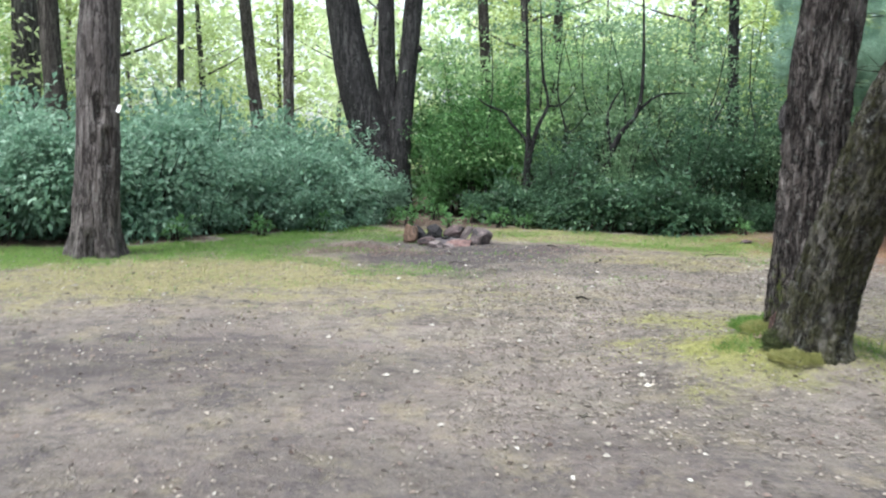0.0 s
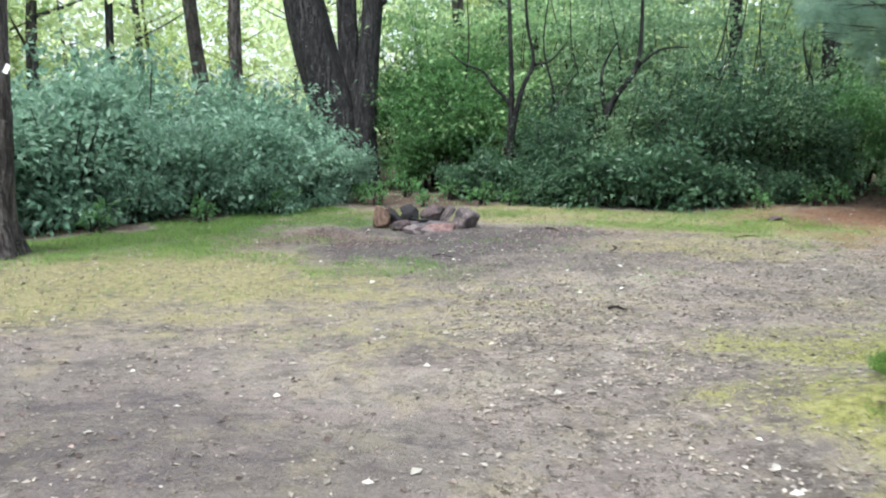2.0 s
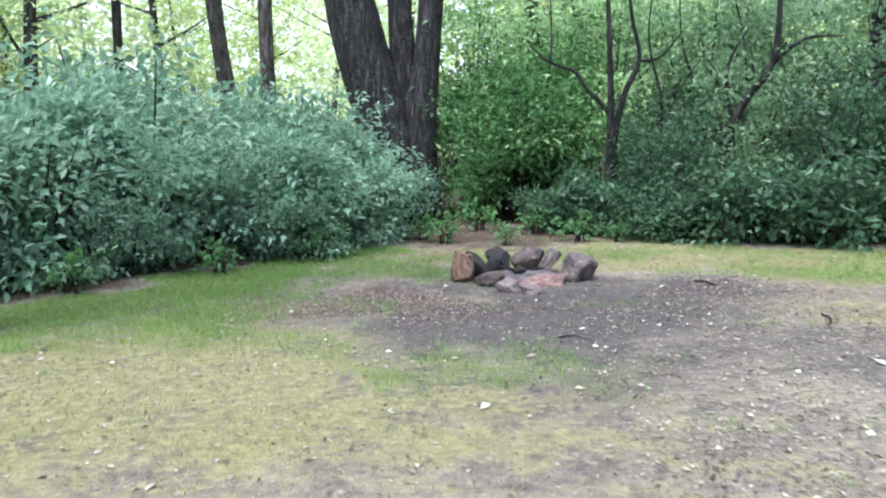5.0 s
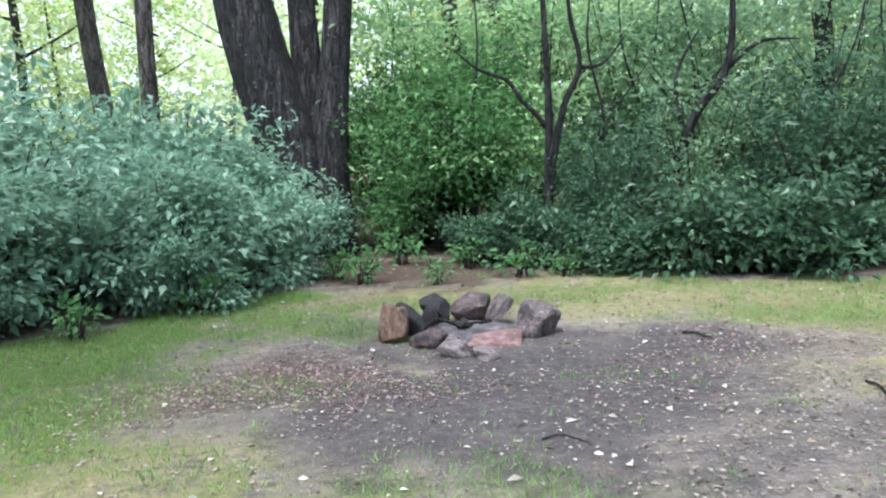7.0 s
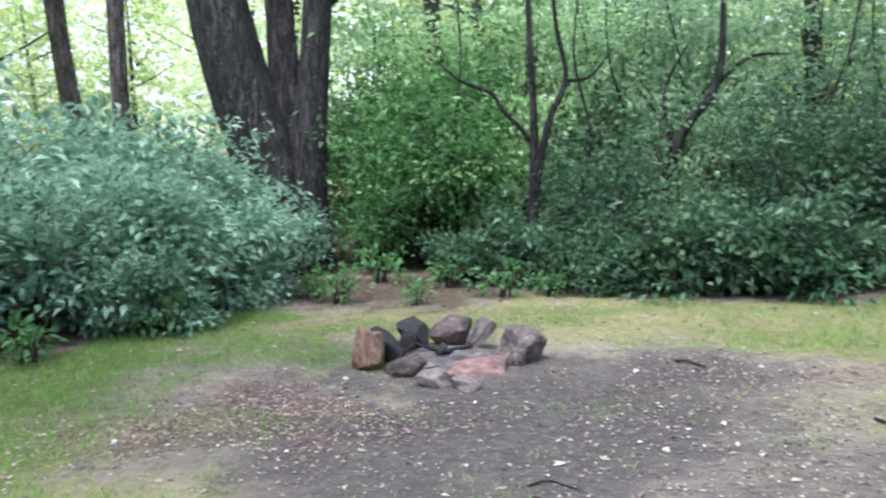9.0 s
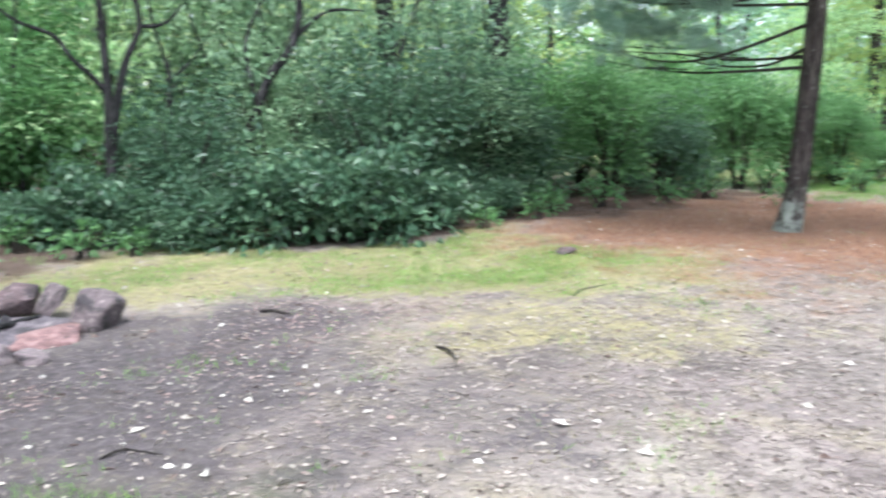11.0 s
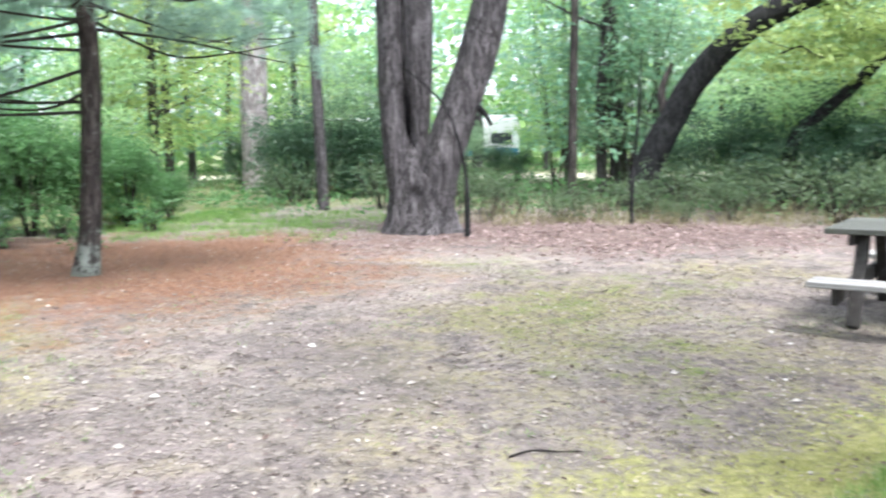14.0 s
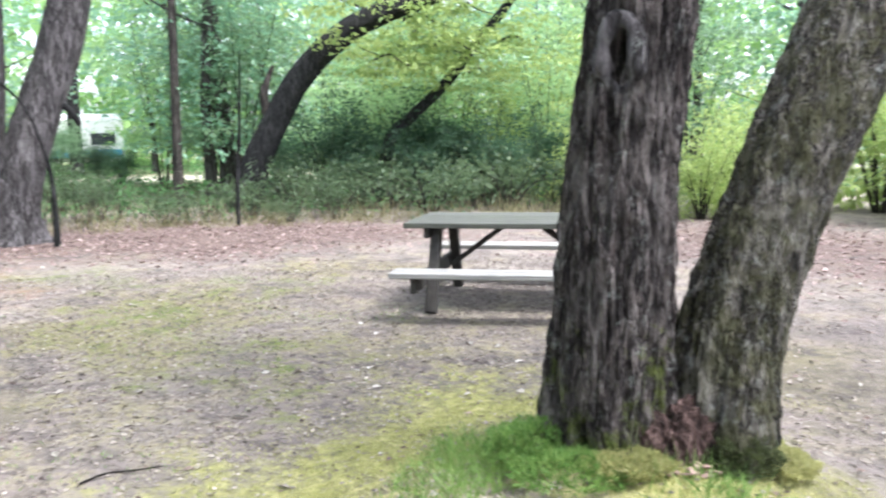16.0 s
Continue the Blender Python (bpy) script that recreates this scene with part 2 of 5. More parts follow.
MAT["wood_shaded"] = n.done(n.ramp(grain, (0.25, (0.015, 0.014, 0.012)), (0.55, (0.042, 0.038, 0.034)), (0.8, (0.1, 0.094, 0.082))), 0.85, grain, 0.5, 0.006, 0.25)


def rock_material(name, dark, mid, light, soot=0.0):
    n = Nodes(name)
    c = n.ramp(n.noise(7, 6, 0.65), (0.3, dark), (0.52, mid), (0.75, light))
    c = n.mix(n.span(n.noise(38, 4, 0.7), 0.45, 0.75, 0.0, 0.5), c, light)
    if soot:
        c = n.mix(n.span(n.noise(3.2, 4), 0.6 - 0.3 * soot, 0.75 - 0.3 * soot, 0.0, 0.85), c, (0.022, 0.021, 0.022))
    return n.done(c, 0.85, n.noise(22, 6, 0.7), 0.8, 0.02, 0.25)


MAT["rock_orange"] = rock_material("rock_orange", (0.045, 0.03, 0.024), (0.15, 0.093, 0.066), (0.28, 0.2, 0.155), 0.25)
MAT["rock_sooty"] = rock_material("rock_sooty", (0.012, 0.011, 0.013), (0.03, 0.027, 0.031), (0.16, 0.14, 0.145), 0.9)
MAT["rock_brown"] = rock_material("rock_brown", (0.025, 0.019, 0.02), (0.085, 0.06, 0.06), (0.24, 0.185, 0.18), 0.45)
MAT["rock_grey"] = rock_material("rock_grey", (0.05, 0.04, 0.042), (0.15, 0.12, 0.12), (0.34, 0.29, 0.28), 0.3)
MAT["rock_block"] = rock_material("rock_block", (0.03, 0.024, 0.026), (0.1, 0.078, 0.078), (0.36, 0.3, 0.285), 0.5)
MAT["rock_red"] = rock_material("rock_red", (0.06, 0.036, 0.034), (0.16, 0.095, 0.088), (0.3, 0.2, 0.19), 0.2)
MAT["ash"] = rock_material("ash_and_char", (0.025, 0.022, 0.026), (0.085, 0.074, 0.08), (0.24, 0.2, 0.2), 0.3)

n = Nodes("forest_ground")
big, midn, fine, grit = n.noise(0.55, 4), n.noise(2.6, 5, 0.65), n.noise(13, 5, 0.7), n.noise(75, 4, 0.75)
green, dry, ash = n.zones("zone_a")
needles, litter, soil = n.zones("zone_b")
moss, far, _ = n.zones("zone_c")
breakup = n.sums("ADD", n.sums("MULTIPLY", n.sums("SUBTRACT", midn, 0.5), 2.0), n.sums("MULTIPLY", n.sums("SUBTRACT", fine, 0.5), 1.5))


def zone(weight, amount=0.9):
    return n.span(n.sums("ADD", weight, n.sums("MULTIPLY", breakup, n.span(weight, 0.0, 0.3, 0.0, 1.0))), 0.15, 0.9, 0.0, amount)


patch = n.sums("ADD", n.sums("MULTIPLY", big, 0.5), n.sums("MULTIPLY", midn, 0.5))
c = n.ramp(patch, (0.38, (0.105, 0.09, 0.082)), (0.5, (0.215, 0.184, 0.162)), (0.62, (0.36, 0.315, 0.27)))
c = n.mix(n.span(n.noise(0.9, 5, 0.65, (1, 1.6, 1)), 0.42, 0.62, 0.0, 0.6), c, n.ramp(midn, (0.35, (0.17, 0.138, 0.13)), (0.65, (0.36, 0.295, 0.27))))
c = n.mix(n.span(n.noise(1.4, 5, 0.65, (1.5, 1, 1)), 0.5, 0.66, 0.0, 0.55), c, (0.33, 0.285, 0.19))
c = n.mix(n.span(fine, 0.5, 0.68, 0.0, 0.55), c, (0.373, 0.331, 0.283))
c = n.mix(n.span(fine, 0.46, 0.3, 0.0, 0.6), c, (0.103, 0.0856, 0.0718))
c = n.mix(n.span(n.noise(1.1, 5, 0.7), 0.52, 0.68, 0.0, 0.25), c, (0.17, 0.165, 0.09))
clumps = n.noise(6.5, 6, 0.78, (1, 1.35, 1))
c = n.mix(n.span(clumps, 0.5, 0.36, 0.0, 0.6), c, (0.085, 0.07, 0.058))
c = n.mix(n.span(clumps, 0.56, 0.72, 0.0, 0.6), c, (0.46, 0.405, 0.35))
c = n.mix(zone(dry, 0.8), c, n.ramp(fine, (0.3, (0.152, 0.152, 0.0552)), (0.5, (0.248, 0.228, 0.0966)), (0.7, (0.373, 0.317, 0.166))))
c = n.mix(zone(green, 0.9), c, n.ramp(fine, (0.3, (0.055, 0.09, 0.018)), (0.5, (0.1, 0.15, 0.03)), (0.7, (0.2, 0.21, 0.07))))
c = n.mix(zone(moss, 0.95), c, n.ramp(fine, (0.3, (0.13, 0.14, 0.035)), (0.5, (0.25, 0.25, 0.075)), (0.7, (0.41, 0.38, 0.17))))
c = n.mix(zone(needles, 0.95), c, n.ramp(n.sums("ADD", n.sums("MULTIPLY", fine, 0.6), n.sums("MULTIPLY", grit, 0.4)), (0.35, (0.085, 0.042, 0.025)), (0.5, (0.185, 0.094, 0.053)), (0.65, (0.3, 0.17, 0.103))))
c = n.mix(zone(litter, 0.9), c, n.ramp(fine, (0.3, (0.065, 0.042, 0.037)), (0.5, (0.13, 0.088, 0.077)), (0.7, (0.25, 0.18, 0.155))))
c = n.mix(zone(ash, 0.88), c, n.ramp(fine, (0.3, (0.032, 0.028, 0.031)), (0.55, (0.075, 0.065, 0.07)), (0.75, (0.145, 0.125, 0.125))))
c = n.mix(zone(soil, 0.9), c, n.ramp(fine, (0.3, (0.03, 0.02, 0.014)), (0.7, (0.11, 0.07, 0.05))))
c = n.mix(zone(far, 0.9), c, n.ramp(fine, (0.3, (0.4, 0.37, 0.28)), (0.7, (0.55, 0.52, 0.4))))
c = n.mix(n.span(grit, 0.56, 0.7, 0.0, 0.5), c, (0.455, 0.4, 0.331))
c = n.mix(n.span(grit, 0.46, 0.3, 0.0, 0.65), c, (0.0621, 0.0497, 0.0386))
MAT["ground"] = n.done(c, 0.95, n.sums("ADD", fine, n.sums("MULTIPLY", grit, 0.6)), 1.0, 0.04, 0.15)

for key, col, r in (("camper_white", (0.66, 0.67, 0.66), 0.4), ("camper_blue", (0.05, 0.19, 0.28), 0.4), ("dark_glass", (0.03, 0.035, 0.04), 0.1), ("rubber", (0.03, 0.03, 0.03), 0.8), ("paper", (0.82, 0.82, 0.8), 0.6)):
    n = Nodes(key)
    MAT[key] = n.done(n.mix(n.span(n.noise(4, 4), 0.45, 0.75, 0.0, 0.3), col, tuple(v * 0.7 for v in col)), r, n.noise(30, 3), 0.1, 0.003)

# ---- building helpers ----
rng = np.random.default_rng(7)


def raw_mesh(name, verts, faces, material, smooth=False):
    me = bpy.data.meshes.new(name)
    verts, faces = np.asarray(verts, dtype=np.float32), np.asarray(faces, dtype=np.int32)
    k = faces.shape[1]
    me.vertices.add(len(verts))
    me.vertices.foreach_set("co", verts.ravel())
    me.loops.add(faces.size)
    me.loops.foreach_set("vertex_index", faces.ravel())
    me.polygons.add(len(faces))
    me.polygons.foreach_set("loop_start", np.arange(0, faces.size, k, dtype=np.int32))
    me.polygons.foreach_set("use_smooth", np.full(len(faces), smooth))
    me.update(calc_edges=True)
    me.materials.append(material)
    return me


def child(name, mesh, parent, label=""):
    ob = new(name, mesh)
    ob.parent = parent
    return tagged(ob, label)


def part(name, bm, material, parent, label=""):
    me = bpy.data.meshes.new(name)
    bm.to_mesh(me)
    bm.free()
    me.materials.append(material)
    return child(name, me, parent, label)


def root(name, m, label, category, group="", kind=""):
    ob = new(name)
    ob.empty_display_size = 0.2
    ob.matrix_basis = m
    return tagged(ob, label, category, group, kind)


def unit(v):
    return v / np.maximum(np.linalg.norm(v, axis=-1, keepdims=True), 1e-9)


def leaves(points, out, length, width=0.5, spread=0.8, droop=0.15, fold=0.12, r=rng):
    """Two-faced folded leaves at the points, pointing about along out. Returns verts and faces."""
    k = len(points)
    d = unit(out + r.normal(0, spread, (k, 3)) + np.array([0, 0, -droop]))
    up = unit(np.array([0, 0, 1.0]) + r.normal(0, 0.45, (k, 3)))
    s = unit(np.cross(d, up))
    nrm = np.cross(s, d)
    size = (length * r.uniform(0.6, 1.25, k))[:, None]
    a = points
    mid = a + d * size * 0.45
    b, e = mid + s * size * width * 0.5 + nrm * size * fold, mid - s * size * width * 0.5 + nrm * size * fold
    t = a + d * size - np.array([0, 0, 1]) * size * 0.1
    v = np.stack([a, b, t, e], 1).reshape(-1, 3)
    i = np.arange(k)[:, None] * 4
    return v, np.concatenate([i + [0, 1, 2], i + [0, 2, 3]], 1).reshape(-1, 3)


def blades(points, direction, length, width, r=rng):
    """Single thin triangles, as grass blades or needles."""
    k = len(points)
    s = unit(np.cross(direction, r.normal(0, 1, (k, 3))))
    size = (length * r.uniform(0.5, 1.3, k))[:, None]
    v = np.stack([points - s * width / 2, points + s * width / 2, points + direction * size], 1).reshape(-1, 3)
    return v, np.arange(3 * k).reshape(-1, 3)


def sprays(centres, outs, count, radius, length, width=0.5, flat=0.35, r=rng):
    """Sprays of leaves: flattened clusters round the centres, leaves fanning outwards."""
    k = len(centres)
    off = r.normal(0, 1, (k, count, 3)) * np.array([1, 1, flat]) * radius
    p = (centres[:, None] + off).reshape(-1, 3)
    o = unit(off * np.array([1, 1, 0.6]) / radius * 0.7 + outs[:, None] * 0.9).reshape(-1, 3)
    return leaves(p, o, length, width, 0.5, r=r)


def tube(path, radii, sides=12, rough=0.0, ridge=0.0, grooves=(), seed=0, flare=0.0, steps=None, lobes=5, grain=1.3, furrow=5.0):
    """A swept limb or trunk with bark ridges: verts and quads. grooves: (angle, from z, to z, depth, half width)."""
    path, radii = np.asarray(path, float), np.asarray(radii, float)
    steps = steps or max(6, 4 * len(path))
    u = np.linspace(0, len(path) - 1, steps)
    idx = np.clip(np.floor(u).astype(int), 0, len(path) - 2)
    f = (u - idx)[:, None]
    g = lambda q: path[np.clip(q, 0, len(path) - 1)]
    p0, p1, p2, p3 = g(idx - 1), g(idx), g(idx + 1), g(idx + 2)
    c = 0.5 * (2 * p1 + (p2 - p0) * f + (2 * p0 - 5 * p1 + 4 * p2 - p3) * f ** 2 + (3 * p1 - 3 * p2 + p3 - p0) * f ** 3)
    rad = np.interp(u, np.arange(len(radii)), radii)
    tan = unit(np.gradient(c, axis=0))
    ref = np.array([1.0, 0, 0]) if abs(tan[0][0]) < 0.8 else np.array([0, 1.0, 0])
    sx = unit(np.cross(np.cross(tan, ref), tan))
    sy = np.cross(tan, sx)
    th = np.linspace(0, 2 * math.pi, sides, endpoint=False)
    verts = np.zeros((steps, sides, 3))
    for i in range(steps):
        for j in range(sides):
            a = th[j]
            q = Vector((math.cos(a) * 2.2 + seed, math.sin(a) * 2.2, c[i][2] * 0.5 + c[i][0] * 0.2))
            k = 1 + rough * noise.noise(q)
            if ridge:
                k += ridge * (0.5 - 2 * abs(noise.noise(Vector((math.cos(a) * furrow + seed, math.sin(a) * furrow, c[i][2] * grain))))) + 0.6 * ridge * noise.noise(Vector((math.cos(a) * 14, math.sin(a) * 14 + seed, c[i][2] * grain * 4)))
            if flare:
                low = math.exp(-max(c[i][2], 0) / 0.28)
                k += flare * low * (0.55 + 0.6 * math.cos(lobes * a + seed) + 0.5 * noise.noise(Vector((math.cos(a) * 2 + seed, math.sin(a) * 2, 3))))
            for ga, z0, z1, depth, half in grooves:
                da = abs((a - ga + math.pi) % (2 * math.pi) - math.pi)
                z = c[i][2]
                if da < half and z0 < z < z1:
                    k -= depth * (1 - (da / half) ** 2) * min(1, (z - z0) / 0.15, (z1 - z) / 0.15)
            verts[i, j] = c[i] + rad[i] * k * (math.cos(a) * sx[i] + math.sin(a) * sy[i])
    v = verts.reshape(-1, 3)
    i, j = np.meshgrid(np.arange(steps - 1), np.arange(sides), indexing="ij")
    q = np.stack([i * sides + j, i * sides + (j + 1) % sides, (i + 1) * sides + (j + 1) % sides, (i + 1) * sides + j], -1).reshape(-1, 4)
    return v, q


def joined(pieces):
    vs, fs, k = [], [], 0
    for v, f in pieces:
        vs.append(v)
        fs.append(np.asarray(f) + k)
        k += len(v)
    return np.concatenate(vs), np.concatenate(fs)


def limb(name, parent, material, path, radii, label="", **more):
    v, q = tube(path, radii, **more)
    return child(name, raw_mesh(name, v, q, material, True), parent, label)


def box(bm, size, m):
    """A timber of the given size with softened edges."""
    r = bmesh.ops.create_cube(bm, size=1.0, matrix=m @ Matrix.Diagonal((*size, 1)))
    edges = list({e for v in r["verts"] for e in v.link_edges})
    bmesh.ops.bevel(bm, geom=edges, offset=min(size) * 0.12, segments=1, affect="EDGES")


# ---- ground ----
HEDGE = np.array([(-9, 9.5), (-5.8, 12.2), (-3.8, 14.4), (-3.0, 15.1), (-1.9, 16.7), (-1.2, 19.4), (0.2, 19.4), (1.0, 17.9), (2.0, 16.8), (2.7, 16.3), (4.9, 16.2), (6.0, 17.0), (8.3, 17.3), (11.4, 17.2)])


def line_distance(x, y, line):
    best = np.full(np.shape(x), 1e9)
    for (ax, ay), (bx, by) in zip(line[:-1], line[1:]):
        k = np.clip(((x - ax) * (bx - ax) + (y - ay) * (by - ay)) / ((bx - ax) ** 2 + (by - ay) ** 2), 0, 1)
        best = np.minimum(best, np.hypot(x - ax - k * (bx - ax), y - ay - k * (by - ay)))
    return best


def blob(x, y, cx, cy, rx, ry, soft=0.5):
    return np.clip((1 + soft - np.hypot((x - cx) / rx, (y - cy) / ry)) / (2 * soft), 0, 1)


def behind_hedge(x, y):
    return y - np.interp(x, HEDGE[:, 0], HEDGE[:, 1])


def zones(x, y):
    """How far each kind of ground cover takes over, 0 to 1."""
    z = {}
    x, y = x + 0.35 * np.sin(1.7 * y + 0.6) + 0.2 * np.sin(3.9 * y + 1.3 * x) + 0.1 * np.sin(8.3 * y + 2.0), y + 0.3 * np.sin(1.5 * x + 1.9) + 0.18 * np.sin(4.3 * x - 1.1 * y) + 0.09 * np.sin(9.1 * x)
    d = behind_hedge(x, y)
    z["green"] = np.clip((d + 3.05) / 1.5, 0, 1) * np.clip((0.4 - x) / 0.8, 0, 1) * np.clip((0.3 - d) / 0.4, 0, 1) * np.clip((17.0 - y) / 0.8, 0, 1)
    z["green"] = np.maximum.reduce([z["green"], 0.55 * blob(x, y, 14.6, 14.6, 2.8, 2.4, 0.8), 0.75 * blob(x, y, 4.2, 14.2, 1.9, 0.8, 0.8), 0.5 * blob(x, y, 7.2, 8.5, 1.5, 0.8, 0.9), 0.35 * blob(x, y, 1.2, 16.2, 1.1, 0.7), 0.5 * blob(x, y, -0.5, 11.1, 1.3, 0.5), 0.85 * blob(x, y, -2.7, 12.1, 1.1, 0.8, 0.7), 0.7 * blob(x, y, -1.3, 15.0, 1.0, 0.9), 0.45 * blob(x, y, 0.3, 15.6, 1.4, 0.8), 0.4 * blob(x, y, 5.4, 7.6, 1.4, 0.9, 0.9), 0.45 * blob(x, y, 8.6, 7.6, 0.7, 0.9, 0.8), 0.5 * blob(x, y, 9.2, 9.6, 1.0, 0.8, 0.8), np.clip((d + 1.6) / 0.8, 0, 1) * np.clip((0.2 - d) / 0.3, 0, 1) * np.clip((x - 1) / 0.6, 0, 1) * np.clip((6 - x) / 1.0, 0, 1) * 0.45, 0.6 * np.clip((x - 17) / 3, 0, 1), 0.7 * np.clip((x - 11) / 2, 0, 1) * np.clip((y - 15) / 1.5, 0, 1)])
    z["dry"] = np.maximum.reduce([np.clip((d + 3.2) / 0.9, 0, 1) * np.clip((0.2 - d) / 0.3, 0, 1) * np.clip((x - 1) / 0.6, 0, 1) * np.clip((6.5 - x) / 1.0, 0, 1), 0.85 * blob(x, y, -3.2, 10.3, 2.8, 2.2), 0.9 * np.clip(1.6 - line_distance(x, y, [(1.6, 15.6), (3.0, 14.6), (5.0, 13.6)]) / 1.1, 0, 1), 0.75 * blob(x, y, 7.0, 8.4, 1.7, 1.1), 0.6 * blob(x, y, 3.4, 12.2, 1.6, 0.9), 0.4 * blob(x, y, -0.6, 9.0, 2.2, 1.5), 0.5 * blob(x, y, 9.2, 6.6, 1.2, 1.0), 0.5 * blob(x, y, 5.2, 6.9, 1.6, 1.3, 0.9), 0.45 * blob(x, y, 4.4, 9.0, 1.5, 1.0, 0.9), 0.6 * blob(x, y, 4.6, 4.6, 1.6, 1.0, 0.8), 0.8 * blob(x, y, 0.2, 16.1, 2.2, 1.0)])
    z["ash"] = np.maximum(np.maximum(blob(x, y, 0.15, 12.6, 1.7, 1.45), 0.8 * blob(x, y, -0.2, 13.9, 1.15, 0.8)), 0.55 * blob(x, y, 1.2, 11.0, 1.7, 0.9))
    z["ash"] = np.maximum(z["ash"], 0.4 * blob(x, y, 4.2, 9.9, 1.5, 0.8))
    # the ash tone also darkens trodden earth well away from the fire
    z["ash"] = np.maximum.reduce([z["ash"], 0.42 * blob(x, y, -0.9, 4.0, 2.8, 1.5, 0.8), 0.7 * blob(x, y, -2.6, 5.6, 2.2, 1.6, 0.9), 0.5 * blob(x, y, 4.0, 4.0, 2.0, 1.4, 0.7), 0.5 * blob(x, y, 0.0, 2.6, 5.0, 2.6, 0.5)])
    z["needles"] = blob(x, y, 8.9, 14.2, 3.7, 3.5, 0.45)
    z["litter"] = np.maximum.reduce([blob(x, y, 13.3, 8.6, 2.5, 4.2, 0.5), 0.7 * blob(x, y, 10.0, 0.8, 4, 2.6), blob(x, y, -1.5, 12.8, 0.95, 0.7), 0.35 * blob(x, y, 1.6, 13.0, 1.0, 0.7)])
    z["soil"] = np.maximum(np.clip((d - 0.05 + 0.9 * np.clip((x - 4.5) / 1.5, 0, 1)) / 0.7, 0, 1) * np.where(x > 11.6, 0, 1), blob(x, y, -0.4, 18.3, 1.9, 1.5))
    z["moss"] = np.maximum(0.9 * blob(x, y, 3.05, 6.95, 0.95, 1.0, 0.7), 0.9 * blob(x, y, 2.05, 5.8, 0.75, 0.75, 0.7))
    z["far"] = np.clip(1.6 - line_distance(x, y, [(38, 30), (38, 16), (36, 8), (34, -20)]) / 2.6, 0, 1)
    return z


def ground_height(x, y):
    h = 0.25 * np.exp(-((x - 2.5) ** 2 + (y - 6.05) ** 2) / 0.75) + 0.1 * np.exp(-((x - 4.75) ** 2 + (y - 14.1) ** 2) / 0.05)
    h = h + 0.012 * np.sin(x * 1.7 + 0.6 * y) * np.sin(y * 1.3 - 0.4 * x) + 0.008 * np.sin(3.9 * x + 1.0) * np.sin(4.3 * y)
    return h * np.exp(-np.maximum(np.hypot(x - 4, y - 10) - 16, 0) / 6)


def axis(lo, hi, step, ends):
    a = np.arange(lo, hi + step / 2, step)
    low, high = [lo], [hi]
    while low[-1] > -ends:
        low.append(low[-1] - max(step * 2, 0.25 * abs(low[-1] - lo) + step))
    while high[-1] < ends:
        high.append(high[-1] + max(step * 2, 0.25 * abs(high[-1] - hi) + step))
    return np.concatenate([low[:0:-1], a, high[1:]])


gx, gy = axis(-8, 18, 0.11, 900), axis(-1, 19, 0.11, 900)
X, Y = np.meshgrid(gx, gy)
gv = np.stack([X, Y, ground_height(X, Y)], -1).reshape(-1, 3)
i, j = np.meshgrid(np.arange(len(gy) - 1), np.arange(len(gx) - 1), indexing="ij")
w = len(gx)
gq = np.stack([i * w + j, i * w + j + 1, (i + 1) * w + j + 1, (i + 1) * w + j], -1).reshape(-1, 4)
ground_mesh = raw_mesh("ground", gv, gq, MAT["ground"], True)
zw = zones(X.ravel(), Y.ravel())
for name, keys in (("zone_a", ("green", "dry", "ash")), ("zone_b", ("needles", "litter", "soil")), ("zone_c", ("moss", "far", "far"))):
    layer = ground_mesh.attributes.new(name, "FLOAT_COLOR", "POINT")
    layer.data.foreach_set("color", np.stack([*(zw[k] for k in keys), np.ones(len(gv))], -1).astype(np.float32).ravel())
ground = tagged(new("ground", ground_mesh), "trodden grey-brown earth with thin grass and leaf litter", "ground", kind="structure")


def gh(x, y):
    return float(ground_height(np.float64(x), np.float64(y)))


